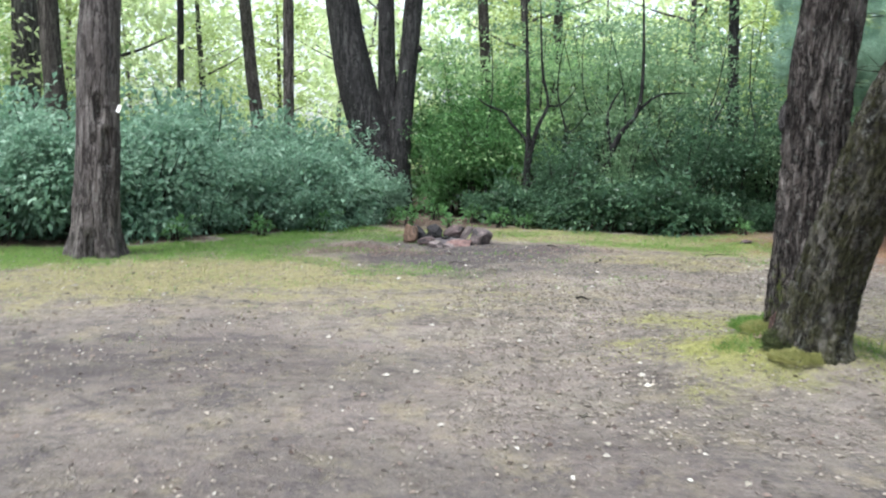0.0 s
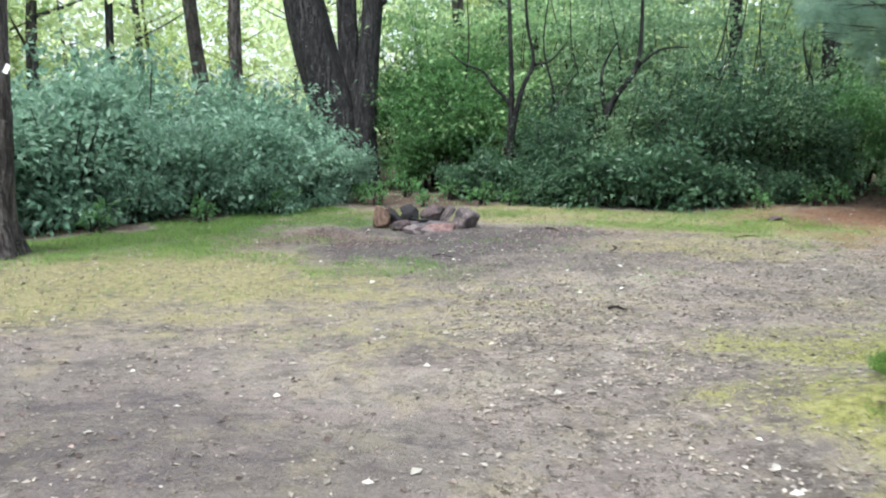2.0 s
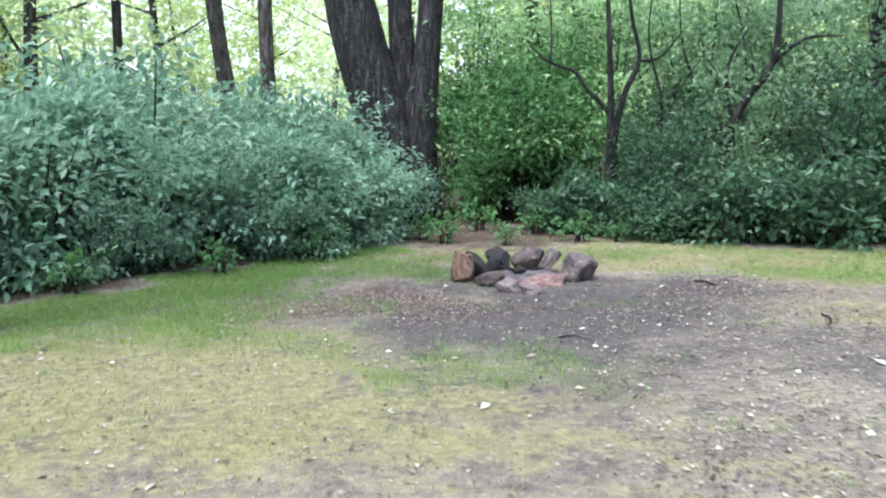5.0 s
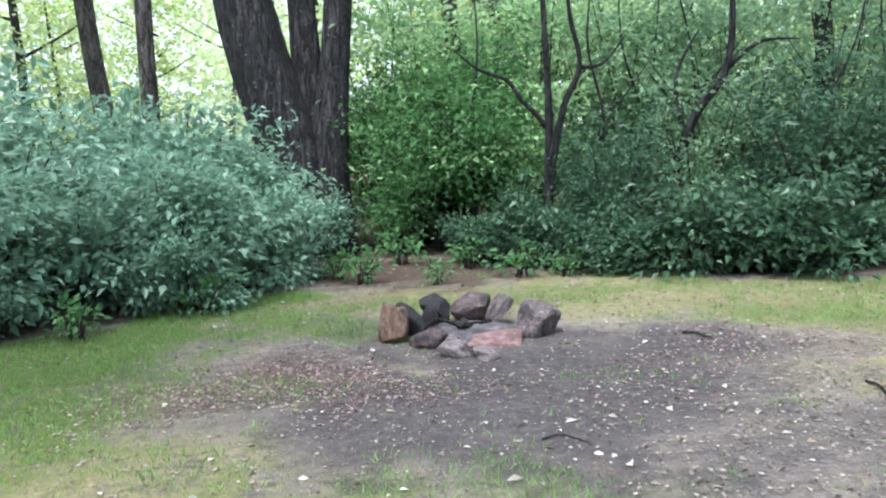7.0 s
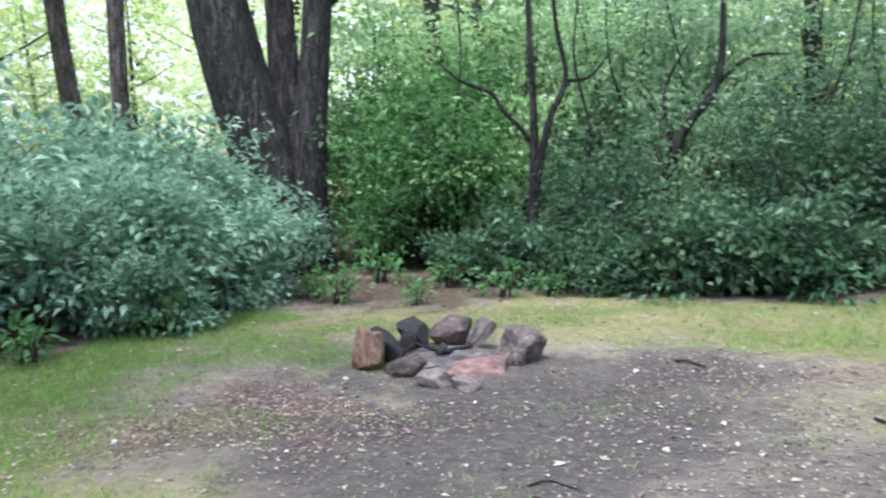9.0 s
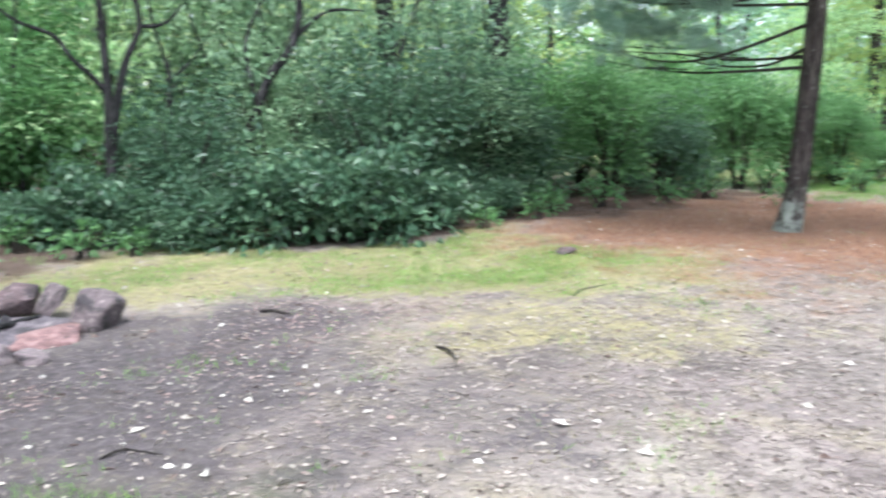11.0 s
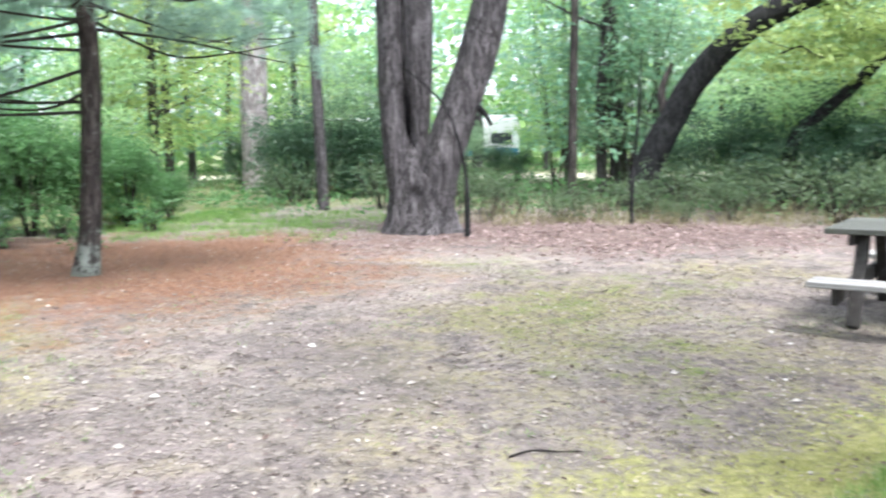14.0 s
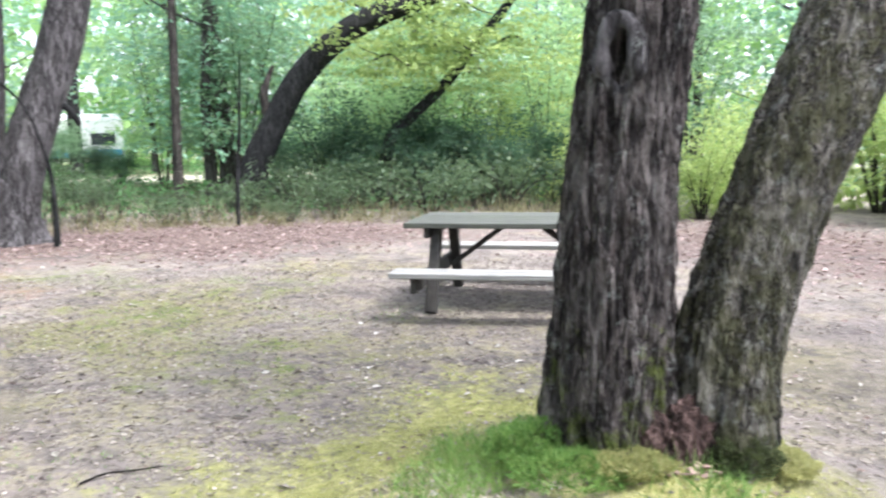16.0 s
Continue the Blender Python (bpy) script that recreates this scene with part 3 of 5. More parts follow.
# ---- shrubs and woods: shared shapes ----
def shrub_shape(seed, height, width, count, leaf, per=16, spread=0.16, base=0.05, tall=False, flat=0.4):
    """Stems and leaf sprays of one shrub, as raw geometry."""
    r = np.random.default_rng(seed)
    stems, k = [], 9 if not tall else 7
    for s in range(k):
        a = s * 2 * math.pi / k + r.uniform(-0.3, 0.3)
        reach = width * r.uniform(0.15, 0.42)
        top = height * r.uniform(0.5, 1.0)
        p = [(0.08 * math.cos(a), 0.08 * math.sin(a), -0.05), (0.4 * reach * math.cos(a), 0.4 * reach * math.sin(a), top * 0.45), (reach * math.cos(a) + r.normal(0, 0.05), reach * math.sin(a) + r.normal(0, 0.05), top)]
        girth = 0.02 * height ** 0.5 if not tall else 0.024
        stems.append((p, [girth, girth * 0.7, 0.004]))
    lobes = 9
    ca = r.uniform(0, 2 * math.pi, lobes)
    cr = r.uniform(0.1, 0.36, lobes) * width
    cz = r.uniform(0.16, 0.78, lobes) * height
    size = r.uniform(0.13, 0.33, lobes) * width
    which = r.choice(lobes, count, p=size ** 2 / (size ** 2).sum())
    d = unit(r.normal(0, 1, (count, 3)))
    q = size[which][:, None] * d * (r.uniform(0.35, 1.1, count)[:, None]) * np.array([1, 1, 0.85 * height / width if not tall else 1.4])
    c = np.stack([cr[which] * np.cos(ca[which]), cr[which] * np.sin(ca[which]), cz[which]], -1) + q
    c[:, 2] = np.where(c[:, 2] < base, base + r.uniform(0, 0.4, count), c[:, 2])
    shoots = int(count * 0.16)
    pick = r.integers(0, len(stems), shoots)
    tip = np.array([stems[q][0][2] for q in pick])
    rise = r.uniform(0.3, 1.0, shoots)[:, None]
    c[:shoots] = tip * np.array([1, 1, 0]) * (0.8 + 0.5 * rise) + np.array([0, 0, 1]) * tip[:, 2:] * (0.55 + 0.75 * rise) + r.normal(0, 0.04, (shoots, 3))
    out = unit(d + np.array([0, 0, 0.1]) + unit(c * np.array([1, 1, 0.2])) * 0.6)
    return stems, sprays(c, out, per, spread, leaf, 0.55, flat, r)


def build_shrub(name, shape, leaf_material_key, label, category="shrub", group="", kind=""):
    stems, (v, f) = shape
    ob = root(name, pose(0, 0, 0), label, category, group, kind)
    for p, rad in stems:
        limb("stem", ob, MAT["twig"], p, rad, sides=5, steps=7)
    child("foliage", raw_mesh("foliage", v, f, MAT[leaf_material_key]), ob)
    return ob


def tree_shape(seed, height, low, width, count, leaf, per=14, spread=0.5, flat=0.3):
    r = np.random.default_rng(seed)
    c = np.zeros((count, 3))
    z = low + (height - low) * r.uniform(0, 1, count) ** 0.9
    a = r.uniform(0, 2 * math.pi, count)
    prof = np.sin(np.clip((z - low) / (height - low), 0, 1) * math.pi * 0.85 + 0.35) ** 0.7
    rad = width * prof * r.uniform(0, 1, count) ** 0.55 * (0.75 + 0.35 * np.sin(3 * a + z * 0.9 + seed))
    c[:, 0], c[:, 1], c[:, 2] = rad * np.cos(a), rad * np.sin(a), z
    out = unit(np.stack([np.cos(a), np.sin(a), np.full(count, 0.05)], -1))
    boughs = []
    for s in range(7):
        z0 = low + (height - low) * (0.02 + 0.11 * s)
        b = s * 2.4 + r.uniform(-0.4, 0.4)
        reach = width * r.uniform(0.5, 0.85)
        boughs.append(([(0, 0, z0), (reach * 0.5 * math.cos(b), reach * 0.5 * math.sin(b), z0 + 0.35), (reach * math.cos(b), reach * math.sin(b), z0 + 0.8)], [0.05, 0.03, 0.01]))
    return boughs, sprays(c, out, per, spread, leaf, 0.6, flat, r)


def build_tree(name, shape, height, radius, bark, leaf_key, label, lean=(0, 0), group=""):
    boughs, (v, f) = shape
    ob = root(name, pose(0, 0, 0), label, "tree", group)
    limb("trunk", ob, MAT[bark], [(0, 0, -0.1), (0.1, 0.05, height * 0.3), (0.05 + lean[0], lean[1], height * 0.65), (2 * lean[0], 2 * lean[1], height)], [radius * 1.15, radius * 0.85, radius * 0.5, 0.02], sides=10, rough=0.15, steps=18)
    for p, rad in boughs:
        limb("bough", ob, MAT[bark], p, [k * max(1, radius / 0.14) for k in rad], sides=5, steps=6)
    child("crown", raw_mesh("crown", v, f, MAT[leaf_key]), ob)
    return ob


def scatter(model, places, r, tilt=0.0, first=True):
    """The model itself at the first place and copies at the others: (x, y, scale)."""
    for k, (x, y, s) in enumerate(places):
        m = pose(x, y, gh(x, y), r.uniform(-tilt, tilt), r.uniform(-tilt, tilt), r.uniform(0, 360))
        sc = (s * r.uniform(0.92, 1.08), s * r.uniform(0.92, 1.08), s)
        if k == 0:
            model.matrix_basis = m @ Matrix.Diagonal((*sc, 1))
        else:
            c = copy_thing(model, m)
            c.scale = sc


r = np.random.default_rng(21)
cool_a = build_shrub("shrub", shrub_shape(1, 1.75, 2.1, 260, 0.125, 15, 0.17), "leaf_cool", "dense grey-green leafy shrub at the clearing's edge", group="hedge of shrubs")
cool_b = build_shrub("shrub", shrub_shape(2, 1.6, 2.2, 260, 0.135, 15, 0.18), "leaf_cool", "dense grey-green leafy shrub at the clearing's edge", group="hedge of shrubs")
cool_c = build_shrub("shrub", shrub_shape(8, 2.0, 1.9, 250, 0.12, 15, 0.17), "leaf_cool", "tall grey-green leafy shrub at the clearing's edge", group="hedge of shrubs")
scatter(cool_a, [(-4.3, 15.3, 0.9), (-2.9, 16.6, 0.85), (-6.0, 13.6, 1.1), (-5.6, 15.6, 1.2), (-3.4, 17.4, 1.0), (-7.8, 12.4, 1.1), (-8.0, 15.0, 1.3), (-2.7, 18.6, 0.85)], r)
scatter(cool_b, [(-3.7, 15.9, 0.8), (-5.1, 14.5, 1.05), (-2.2, 17.4, 0.75), (-6.9, 13.0, 1.0), (-6.6, 17.0, 1.3), (-9.2, 11.5, 1.1), (-2.6, 15.95, 0.5), (-4.2, 14.55, 0.5), (-1.75, 18.0, 0.42)], r)
scatter(cool_c, [(-4.7, 16.6, 1.2), (-3.2, 18.4, 1.1), (-7.0, 14.6, 1.25), (-5.6, 17.8, 1.4), (-2.6, 19.6, 1.0), (-1.45, 19.75, 0.5), (-4.2, 18.6, 1.2)], r)
fresh_a = build_shrub("shrub", shrub_shape(3, 2.4, 2.0, 300, 0.095, 17, 0.17), "leaf_fresh", "tall fresh-green shrub with thin bare stems", group="hedge of shrubs")
scatter(fresh_a, [(0.3, 20.1, 1.0), (-0.45, 20.6, 1.0), (-0.1, 20.0, 0.7), (-0.3, 21.6, 1.2), (1.2, 19.4, 0.85), (9.4, 18.4, 0.95), (10.9, 18.6, 0.85), (12.2, 18.9, 0.8), (7.9, 18.6, 0.95), (0.6, 20.6, 1.3), (13.2, 20.0, 1.0), (14.6, 21.2, 1.0), (12.2, 20.8, 1.2), (16.2, 21.4, 0.9), (11.2, 19.6, 0.9), (13.0, 17.5, 0.8), (13.9, 17.2, 0.72), (12.2, 18.0, 0.9), (14.7, 17.8, 0.7), (15.2, 17.1, 0.42)], r)
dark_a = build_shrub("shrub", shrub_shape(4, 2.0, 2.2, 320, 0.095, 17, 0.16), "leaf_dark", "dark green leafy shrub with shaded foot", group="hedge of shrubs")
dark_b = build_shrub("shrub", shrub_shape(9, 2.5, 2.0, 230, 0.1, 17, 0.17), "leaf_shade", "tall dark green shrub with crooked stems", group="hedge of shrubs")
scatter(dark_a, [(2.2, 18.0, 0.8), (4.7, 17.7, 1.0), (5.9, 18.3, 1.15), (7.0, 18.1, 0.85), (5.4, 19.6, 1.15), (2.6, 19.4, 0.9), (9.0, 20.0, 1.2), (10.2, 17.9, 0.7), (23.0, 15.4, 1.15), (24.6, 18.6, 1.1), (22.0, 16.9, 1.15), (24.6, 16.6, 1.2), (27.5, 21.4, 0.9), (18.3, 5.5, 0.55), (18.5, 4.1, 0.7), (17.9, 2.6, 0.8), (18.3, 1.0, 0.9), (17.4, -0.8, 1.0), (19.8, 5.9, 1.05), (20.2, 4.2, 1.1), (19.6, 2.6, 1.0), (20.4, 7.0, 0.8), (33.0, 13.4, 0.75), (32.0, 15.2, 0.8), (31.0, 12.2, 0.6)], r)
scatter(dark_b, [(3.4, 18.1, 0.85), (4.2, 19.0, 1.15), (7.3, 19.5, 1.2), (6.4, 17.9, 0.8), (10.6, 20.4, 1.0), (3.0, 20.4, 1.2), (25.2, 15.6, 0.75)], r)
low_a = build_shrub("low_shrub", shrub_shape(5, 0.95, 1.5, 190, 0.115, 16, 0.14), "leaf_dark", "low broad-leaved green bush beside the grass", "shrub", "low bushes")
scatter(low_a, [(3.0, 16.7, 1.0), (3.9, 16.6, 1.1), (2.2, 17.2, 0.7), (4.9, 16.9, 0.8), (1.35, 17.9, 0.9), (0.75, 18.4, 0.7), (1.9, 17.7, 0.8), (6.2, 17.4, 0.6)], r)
seedling = build_shrub("seedling", shrub_shape(15, 0.42, 0.55, 16, 0.1, 7, 0.08, 0.08), "leaf_fresh", "small leafy seedling on brown soil", "plant", "seedlings under the shrubs")
scatter(seedling, [(-0.9, 17.1, 1.0), (-0.4, 18.6, 1.1), (0.4, 17.9, 0.9), (-1.2, 17.6, 0.9), (0.9, 17.1, 0.9), (1.4, 17.0, 0.7), (-0.1, 16.8, 0.7), (7.2, 17.2, 1.0), (8.3, 17.4, 1.1), (9.4, 17.1, 0.9), (6.6, 16.8, 0.8), (10.4, 17.2, 1.0), (11.8, 17.1, 1.2), (-2.4, 15.7, 0.9), (-3.3, 14.7, 0.9), (-4.4, 13.6, 1.0), (5.5, 16.5, 0.8), (13.0, 16.2, 1.3), (10.3, 15.6, 1.0)], r)
scrub = build_shrub("scrub", shrub_shape(6, 1.0, 1.7, 90, 0.1, 11, 0.2), "leaf_olive", "thin straggly undergrowth with dry stems", "shrub", "undergrowth")
scatter(scrub, [(15.6, 9.2, 0.65), (16.0, 7.7, 0.8), (15.8, 6.1, 0.8), (15.4, 4.4, 1.1), (16.3, 2.6, 1.2), (17.3, 10.6, 0.8), (17.5, 6.9, 1.1), (17.8, 4.9, 1.15), (15.0, 0.6, 1.2), (18.6, 13.6, 1.2), (20.2, 12.0, 1.0), (19.6, 16.2, 1.0), (17.4, 18.6, 0.8), (16.6, 12.6, 0.5), (15.2, 7.0, 0.45)], r)
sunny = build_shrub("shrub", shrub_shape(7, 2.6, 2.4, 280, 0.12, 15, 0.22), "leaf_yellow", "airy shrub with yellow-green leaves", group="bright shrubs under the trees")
scatter(sunny, [(13.2, 0.0, 0.62), (14.4, -1.4, 0.8), (11.2, -3.0, 0.9), (15.8, 0.8, 0.75), (13.2, -3.6, 1.2), (9.0, -3.6, 1.0), (21.6, 1.6, 1.1), (17.2, 0.2, 0.9), (22.4, -0.6, 1.4), (15.6, 18.6, 0.6)], r)

# saplings with bent dark stems behind the fire ring
sap_shape = shrub_shape(11, 4.6, 2.9, 84, 0.12, 46, 0.36, 1.1, True, 0.14)
sapling = build_shrub("sapling", sap_shape, "leaf_sapling", "slender understorey sapling with light green leaves", "tree", "saplings behind the clearing")
scatter(sapling, [(0.2, 21.2, 1.0), (1.9, 20.6, 1.05), (11.6, 20.3, 0.8), (-0.4, 22.8, 1.1), (3.2, 22.4, 1.1), (21.0, 3.6, 0.85), (21.2, 6.0, 0.8), (19.2, -0.6, 0.85), (22.5, 4.0, 1.1), (21.2, 2.6, 0.9), (20.6, 0.4, 1.0), (21.0, 4.8, 0.75), (27.0, 10.4, 1.2), (28.5, 5.0, 1.5), (24.5, -1.0, 1.4), (30.0, 17.5, 1.4), (27.0, 1.5, 1.4), (19.5, 21.5, 1.1), (24.5, 25.0, 1.2)], r)
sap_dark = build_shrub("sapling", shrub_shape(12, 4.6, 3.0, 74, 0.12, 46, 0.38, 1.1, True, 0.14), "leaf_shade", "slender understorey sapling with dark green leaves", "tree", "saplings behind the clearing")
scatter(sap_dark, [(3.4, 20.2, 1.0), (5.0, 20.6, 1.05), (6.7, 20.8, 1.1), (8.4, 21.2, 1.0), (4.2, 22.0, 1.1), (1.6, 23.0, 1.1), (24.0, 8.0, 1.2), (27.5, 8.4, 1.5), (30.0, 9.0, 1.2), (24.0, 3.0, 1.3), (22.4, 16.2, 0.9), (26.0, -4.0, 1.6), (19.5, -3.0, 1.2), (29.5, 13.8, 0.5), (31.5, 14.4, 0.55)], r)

# the woods beyond, by kind
wood_a = build_tree("woodland_tree", tree_shape(31, 9, 1.2, 3.0, 150, 0.19, 34, 0.62, 0.16), 10, 0.14, "bark", "leaf_wood", "slim woodland tree with bright green leaves", group="woods round the clearing")
wood_b = build_tree("woodland_tree", tree_shape(32, 9.5, 1.6, 3.2, 150, 0.2, 34, 0.64, 0.16), 10.5, 0.17, "bark", "leaf_yellow", "slim woodland tree with yellow-green leaves", (0.4, 0.2), "woods round the clearing")
wood_c = build_tree("woodland_tree", tree_shape(33, 9, 1.0, 3.0, 150, 0.19, 34, 0.62, 0.16), 10, 0.13, "bark_pale", "leaf_blue", "slim woodland tree with cool green leaves", (-0.3, 0.3), "woods round the clearing")


def grove(count, x0, x1, y0, y1, gap, seed, keep):
    rr = np.random.default_rng(seed)
    got = []
    for _ in range(6000):
        x, y = rr.uniform(x0, x1), rr.uniform(y0, y1)
        if keep(x, y) and all((x - a) ** 2 + (y - b) ** 2 > gap ** 2 for a, b, _ in got):
            got.append((x, y, rr.uniform(0.8, 1.2)))
        if len(got) == count:
            break
    return got


north = grove(24, -22, 14, 24, 46, 3.5, 5, lambda x, y: True)
# these trees wear the leaf colour that has the backlight in it
wood_d = build_tree("woodland_tree", tree_shape(34, 9.5, 1.4, 3.0, 90, 0.19, 30, 0.62, 0.16), 10.5, 0.13, "bark_pale", "leaf_lit_tint", "slim woodland tree with pale green leaves, backlight in their colour", (0.3, -0.2), "woods round the clearing")
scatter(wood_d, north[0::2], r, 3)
scatter(wood_b, north[1::2], r, 3)
west = grove(9, -22, -8.5, 13.5, 24, 3.2, 6, lambda x, y: x < -11 or y > 18)
east = grove(30, 19.5, 48, -16, 36, 3.6, 8, lambda x, y: not 34 < x < 41 and line_distance(np.float64(x), np.float64(y), [(0, 8), (46, 16.5)]) > 2.2 and line_distance(np.float64(x), np.float64(y), [(0, 8), (46, 23)]) > 1.6)
scatter(wood_c, east[2:4], r, 3)
scatter(wood_a, west[0::2], r, 3)
for model, places in ((wood_a, east[0::4]), (wood_d, west[1::2]), (wood_b, east[1::4]), (wood_c, east[6::4] + east[7::4])):
    for x, y, s in places:
        c = copy_thing(model, pose(x, y, 0, r.uniform(-3, 3), r.uniform(-3, 3), r.uniform(0, 360)))
        c.scale = (s, s, s)

# low growth on the wood's floor
ur = np.random.default_rng(27)
k = 16000
x, y = ur.uniform(-24, 50, k), ur.uniform(-16, 42, k)
clear = (behind_hedge(np.clip(x, -9, 11.4), y) > 1.5) & (x < 12.5) | (x > 15.8) | ((x > 12.5) & (y > 17.2))
clear &= line_distance(x, y, [(38, 60), (38, 16), (36, 8), (34, -60)]) > 3.2
clump = np.array([noise.noise(Vector((p * 0.35, q * 0.35, 2))) for p, q in zip(x, y)])
clear &= clump > ur.uniform(-0.5, 0.25, k)
x, y, clump = x[clear], y[clear], clump[clear]
tall = (0.25 + 0.7 * np.clip(clump + 0.2, 0, 1)) * np.where(x > 15, 0.7, 1.1)
c = np.stack([x, y, ur.uniform(0.03, 1, len(x)) * tall], -1)
v, f = sprays(c, unit(np.stack([-0.5 + 0 * x, -0.6 + 0 * x, 0.3 + 0 * x], -1)), 8, 0.22, 0.15, 0.55, 0.4, ur)
tagged(new("undergrowth", raw_mesh("undergrowth", v, f, MAT["leaf_fresh"])), "low green undergrowth on the woodland floor", "undergrowth", kind="stuff")

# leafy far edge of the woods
for key, lo, hi, count, seed, words in (("leaf_wood", -60, 55, 3000, 17, "distant wall of green woodland foliage"), ("leaf_lit_tint", 55, 165, 2600, 18, "distant wall of pale green foliage, backlight in its colour")):
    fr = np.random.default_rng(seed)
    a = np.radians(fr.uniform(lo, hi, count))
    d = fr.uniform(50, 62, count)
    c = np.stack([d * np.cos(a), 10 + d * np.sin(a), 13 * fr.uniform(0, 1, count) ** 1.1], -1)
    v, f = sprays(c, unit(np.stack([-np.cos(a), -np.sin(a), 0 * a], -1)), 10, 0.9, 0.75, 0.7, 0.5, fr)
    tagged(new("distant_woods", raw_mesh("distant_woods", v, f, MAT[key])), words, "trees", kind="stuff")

# ---- single trees ----
old = root("oak_tree", pose(-4.85, 11.6, 0), "large weathered trunk with peeling bark and hollows", "tree")
limb("trunk", old, MAT["bark_old"], [(0, 0, -0.15), (0.0, 0, 0.5), (0.06, 0, 1.5), (0.1, 0.02, 2.6), (0.17, 0.05, 4.5), (0.1, 0, 9)], [0.34, 0.3, 0.28, 0.26, 0.24, 0.12], sides=44, steps=90, rough=0.14, ridge=0.06, flare=0.3, seed=3, grooves=[(-1.15, 1.75, 2.2, 0.4, 0.28), (-0.7, 1.2, 1.75, 0.4, 0.22), (-1.4, -0.2, 0.4, 0.45, 0.3), (-1.35, 1.45, 1.7, 0.25, 0.2)])

cluster = root("triple_trunk_tree", pose(-1.55, 20.4, 0), "three dark grey trunks rising from one base", "tree")
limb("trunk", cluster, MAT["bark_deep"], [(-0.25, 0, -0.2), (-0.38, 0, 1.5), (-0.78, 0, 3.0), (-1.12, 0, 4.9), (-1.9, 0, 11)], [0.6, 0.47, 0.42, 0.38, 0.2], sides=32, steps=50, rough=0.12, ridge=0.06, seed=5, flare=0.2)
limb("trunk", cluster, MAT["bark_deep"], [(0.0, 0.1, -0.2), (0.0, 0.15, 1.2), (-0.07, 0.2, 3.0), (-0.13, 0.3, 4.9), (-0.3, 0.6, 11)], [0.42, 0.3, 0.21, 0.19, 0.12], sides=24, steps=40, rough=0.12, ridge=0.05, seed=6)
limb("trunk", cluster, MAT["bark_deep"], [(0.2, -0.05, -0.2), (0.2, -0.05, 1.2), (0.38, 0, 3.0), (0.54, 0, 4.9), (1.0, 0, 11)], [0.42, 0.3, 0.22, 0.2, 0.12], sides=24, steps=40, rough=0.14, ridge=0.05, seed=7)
limb("branch_stub", cluster, MAT["bark_deep"], [(0.52, 0, 3.75), (0.72, -0.05, 3.85)], [0.09, 0.07], sides=8, steps=5)


def slim_tree(name, path, radii, bark, label, **more):
    x, y, _ = path[0]
    ob = root(name, pose(x, y, 0), label, "tree")
    limb("trunk", ob, MAT[bark], [(a - x, b - y, c) for a, b, c in path], radii, sides=14, steps=30, rough=0.15, **more)
    return ob


def up(x, y, x4, y4, top=10.0):
    """A trunk's path through its foot and its place at 4.5 m."""
    return [(x, y, -0.1), ((x + x4) / 2, (y + y4) / 2, 2.25), (x4, y4, 4.5), (x4 + (x4 - x) * 0.9, y4 + (y4 - y) * 0.9, top)]


slim_tree("slim_tree", up(-9.8, 19.7, -9.68, 19.75), [0.36, 0.33, 0.3, 0.12], "bark_pale", "grey woodland trunk behind the shrubs")
slim_tree("slim_tree", up(-7.4, 16.4, -7.6, 16.3), [0.22, 0.2, 0.18, 0.08], "bark", "dark slanting woodland trunk behind the shrubs")
slim_tree("slim_tree", up(-6.65, 21.0, -6.6, 21.0), [0.1, 0.09, 0.08, 0.04], "bark_dark", "thin dark trunk among the shrubs")
slim_tree("slim_tree", up(-5.0, 23.1, -5.5, 23.1), [0.2, 0.18, 0.16, 0.06], "bark_old", "thin slanting grey trunk among the shrubs")
slim_tree("slim_tree", up(-4.1, 21.5, -4.1, 21.4), [0.15, 0.14, 0.13, 0.05], "bark_old", "thin upright grey trunk among the shrubs")
slim_tree("slim_tree", up(1.0, 22, 0.66, 22), [0.15, 0.14, 0.13, 0.06], "bark", "thin grey trunk among green saplings")
slim_tree("slim_tree", up(2.5, 23, 2.6, 23), [0.14, 0.13, 0.12, 0.06], "bark", "thin grey trunk among green saplings")
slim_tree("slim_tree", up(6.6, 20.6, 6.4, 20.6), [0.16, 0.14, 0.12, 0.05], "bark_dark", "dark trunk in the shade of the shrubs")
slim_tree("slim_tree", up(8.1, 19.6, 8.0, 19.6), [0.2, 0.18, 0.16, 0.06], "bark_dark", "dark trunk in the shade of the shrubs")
slim_tree("slim_tree", up(18.0, 14.85, 17.97, 14.95), [0.14, 0.125, 0.11, 0.05], "bark_pale", "slim grey trunk beyond the clearing")
slim_tree("slim_tree", up(21.25, 9.47, 21.27, 9.42), [0.125, 0.115, 0.1, 0.05], "bark", "slim brown trunk beyond the undergrowth")
slim_tree("slim_tree", up(25.3, 8.35, 25.3, 8.7), [0.28, 0.25, 0.22, 0.1], "bark_pale", "pale grey woodland trunk beyond the undergrowth")
slim_tree("slim_tree", up(26.4, 20.4, 26.5, 20.4), [0.5, 0.45, 0.42, 0.2], "bark_white", "pale peeling trunk deep in the woods")
slim_tree("slim_tree", up(39.5, 15.3, 39.5, 15.3), [0.3, 0.28, 0.25, 0.1], "bark_dark", "dark trunk before a parked camper")
slim_tree("young_tree", [(14.83, 7.93, -0.05), (14.83, 7.9, 0.9), (14.8, 7.83, 1.8), (14.8, 7.78, 3.0)], [0.04, 0.032, 0.024, 0.01], "bark_dark", "thin dark upright sapling stem in undergrowth")

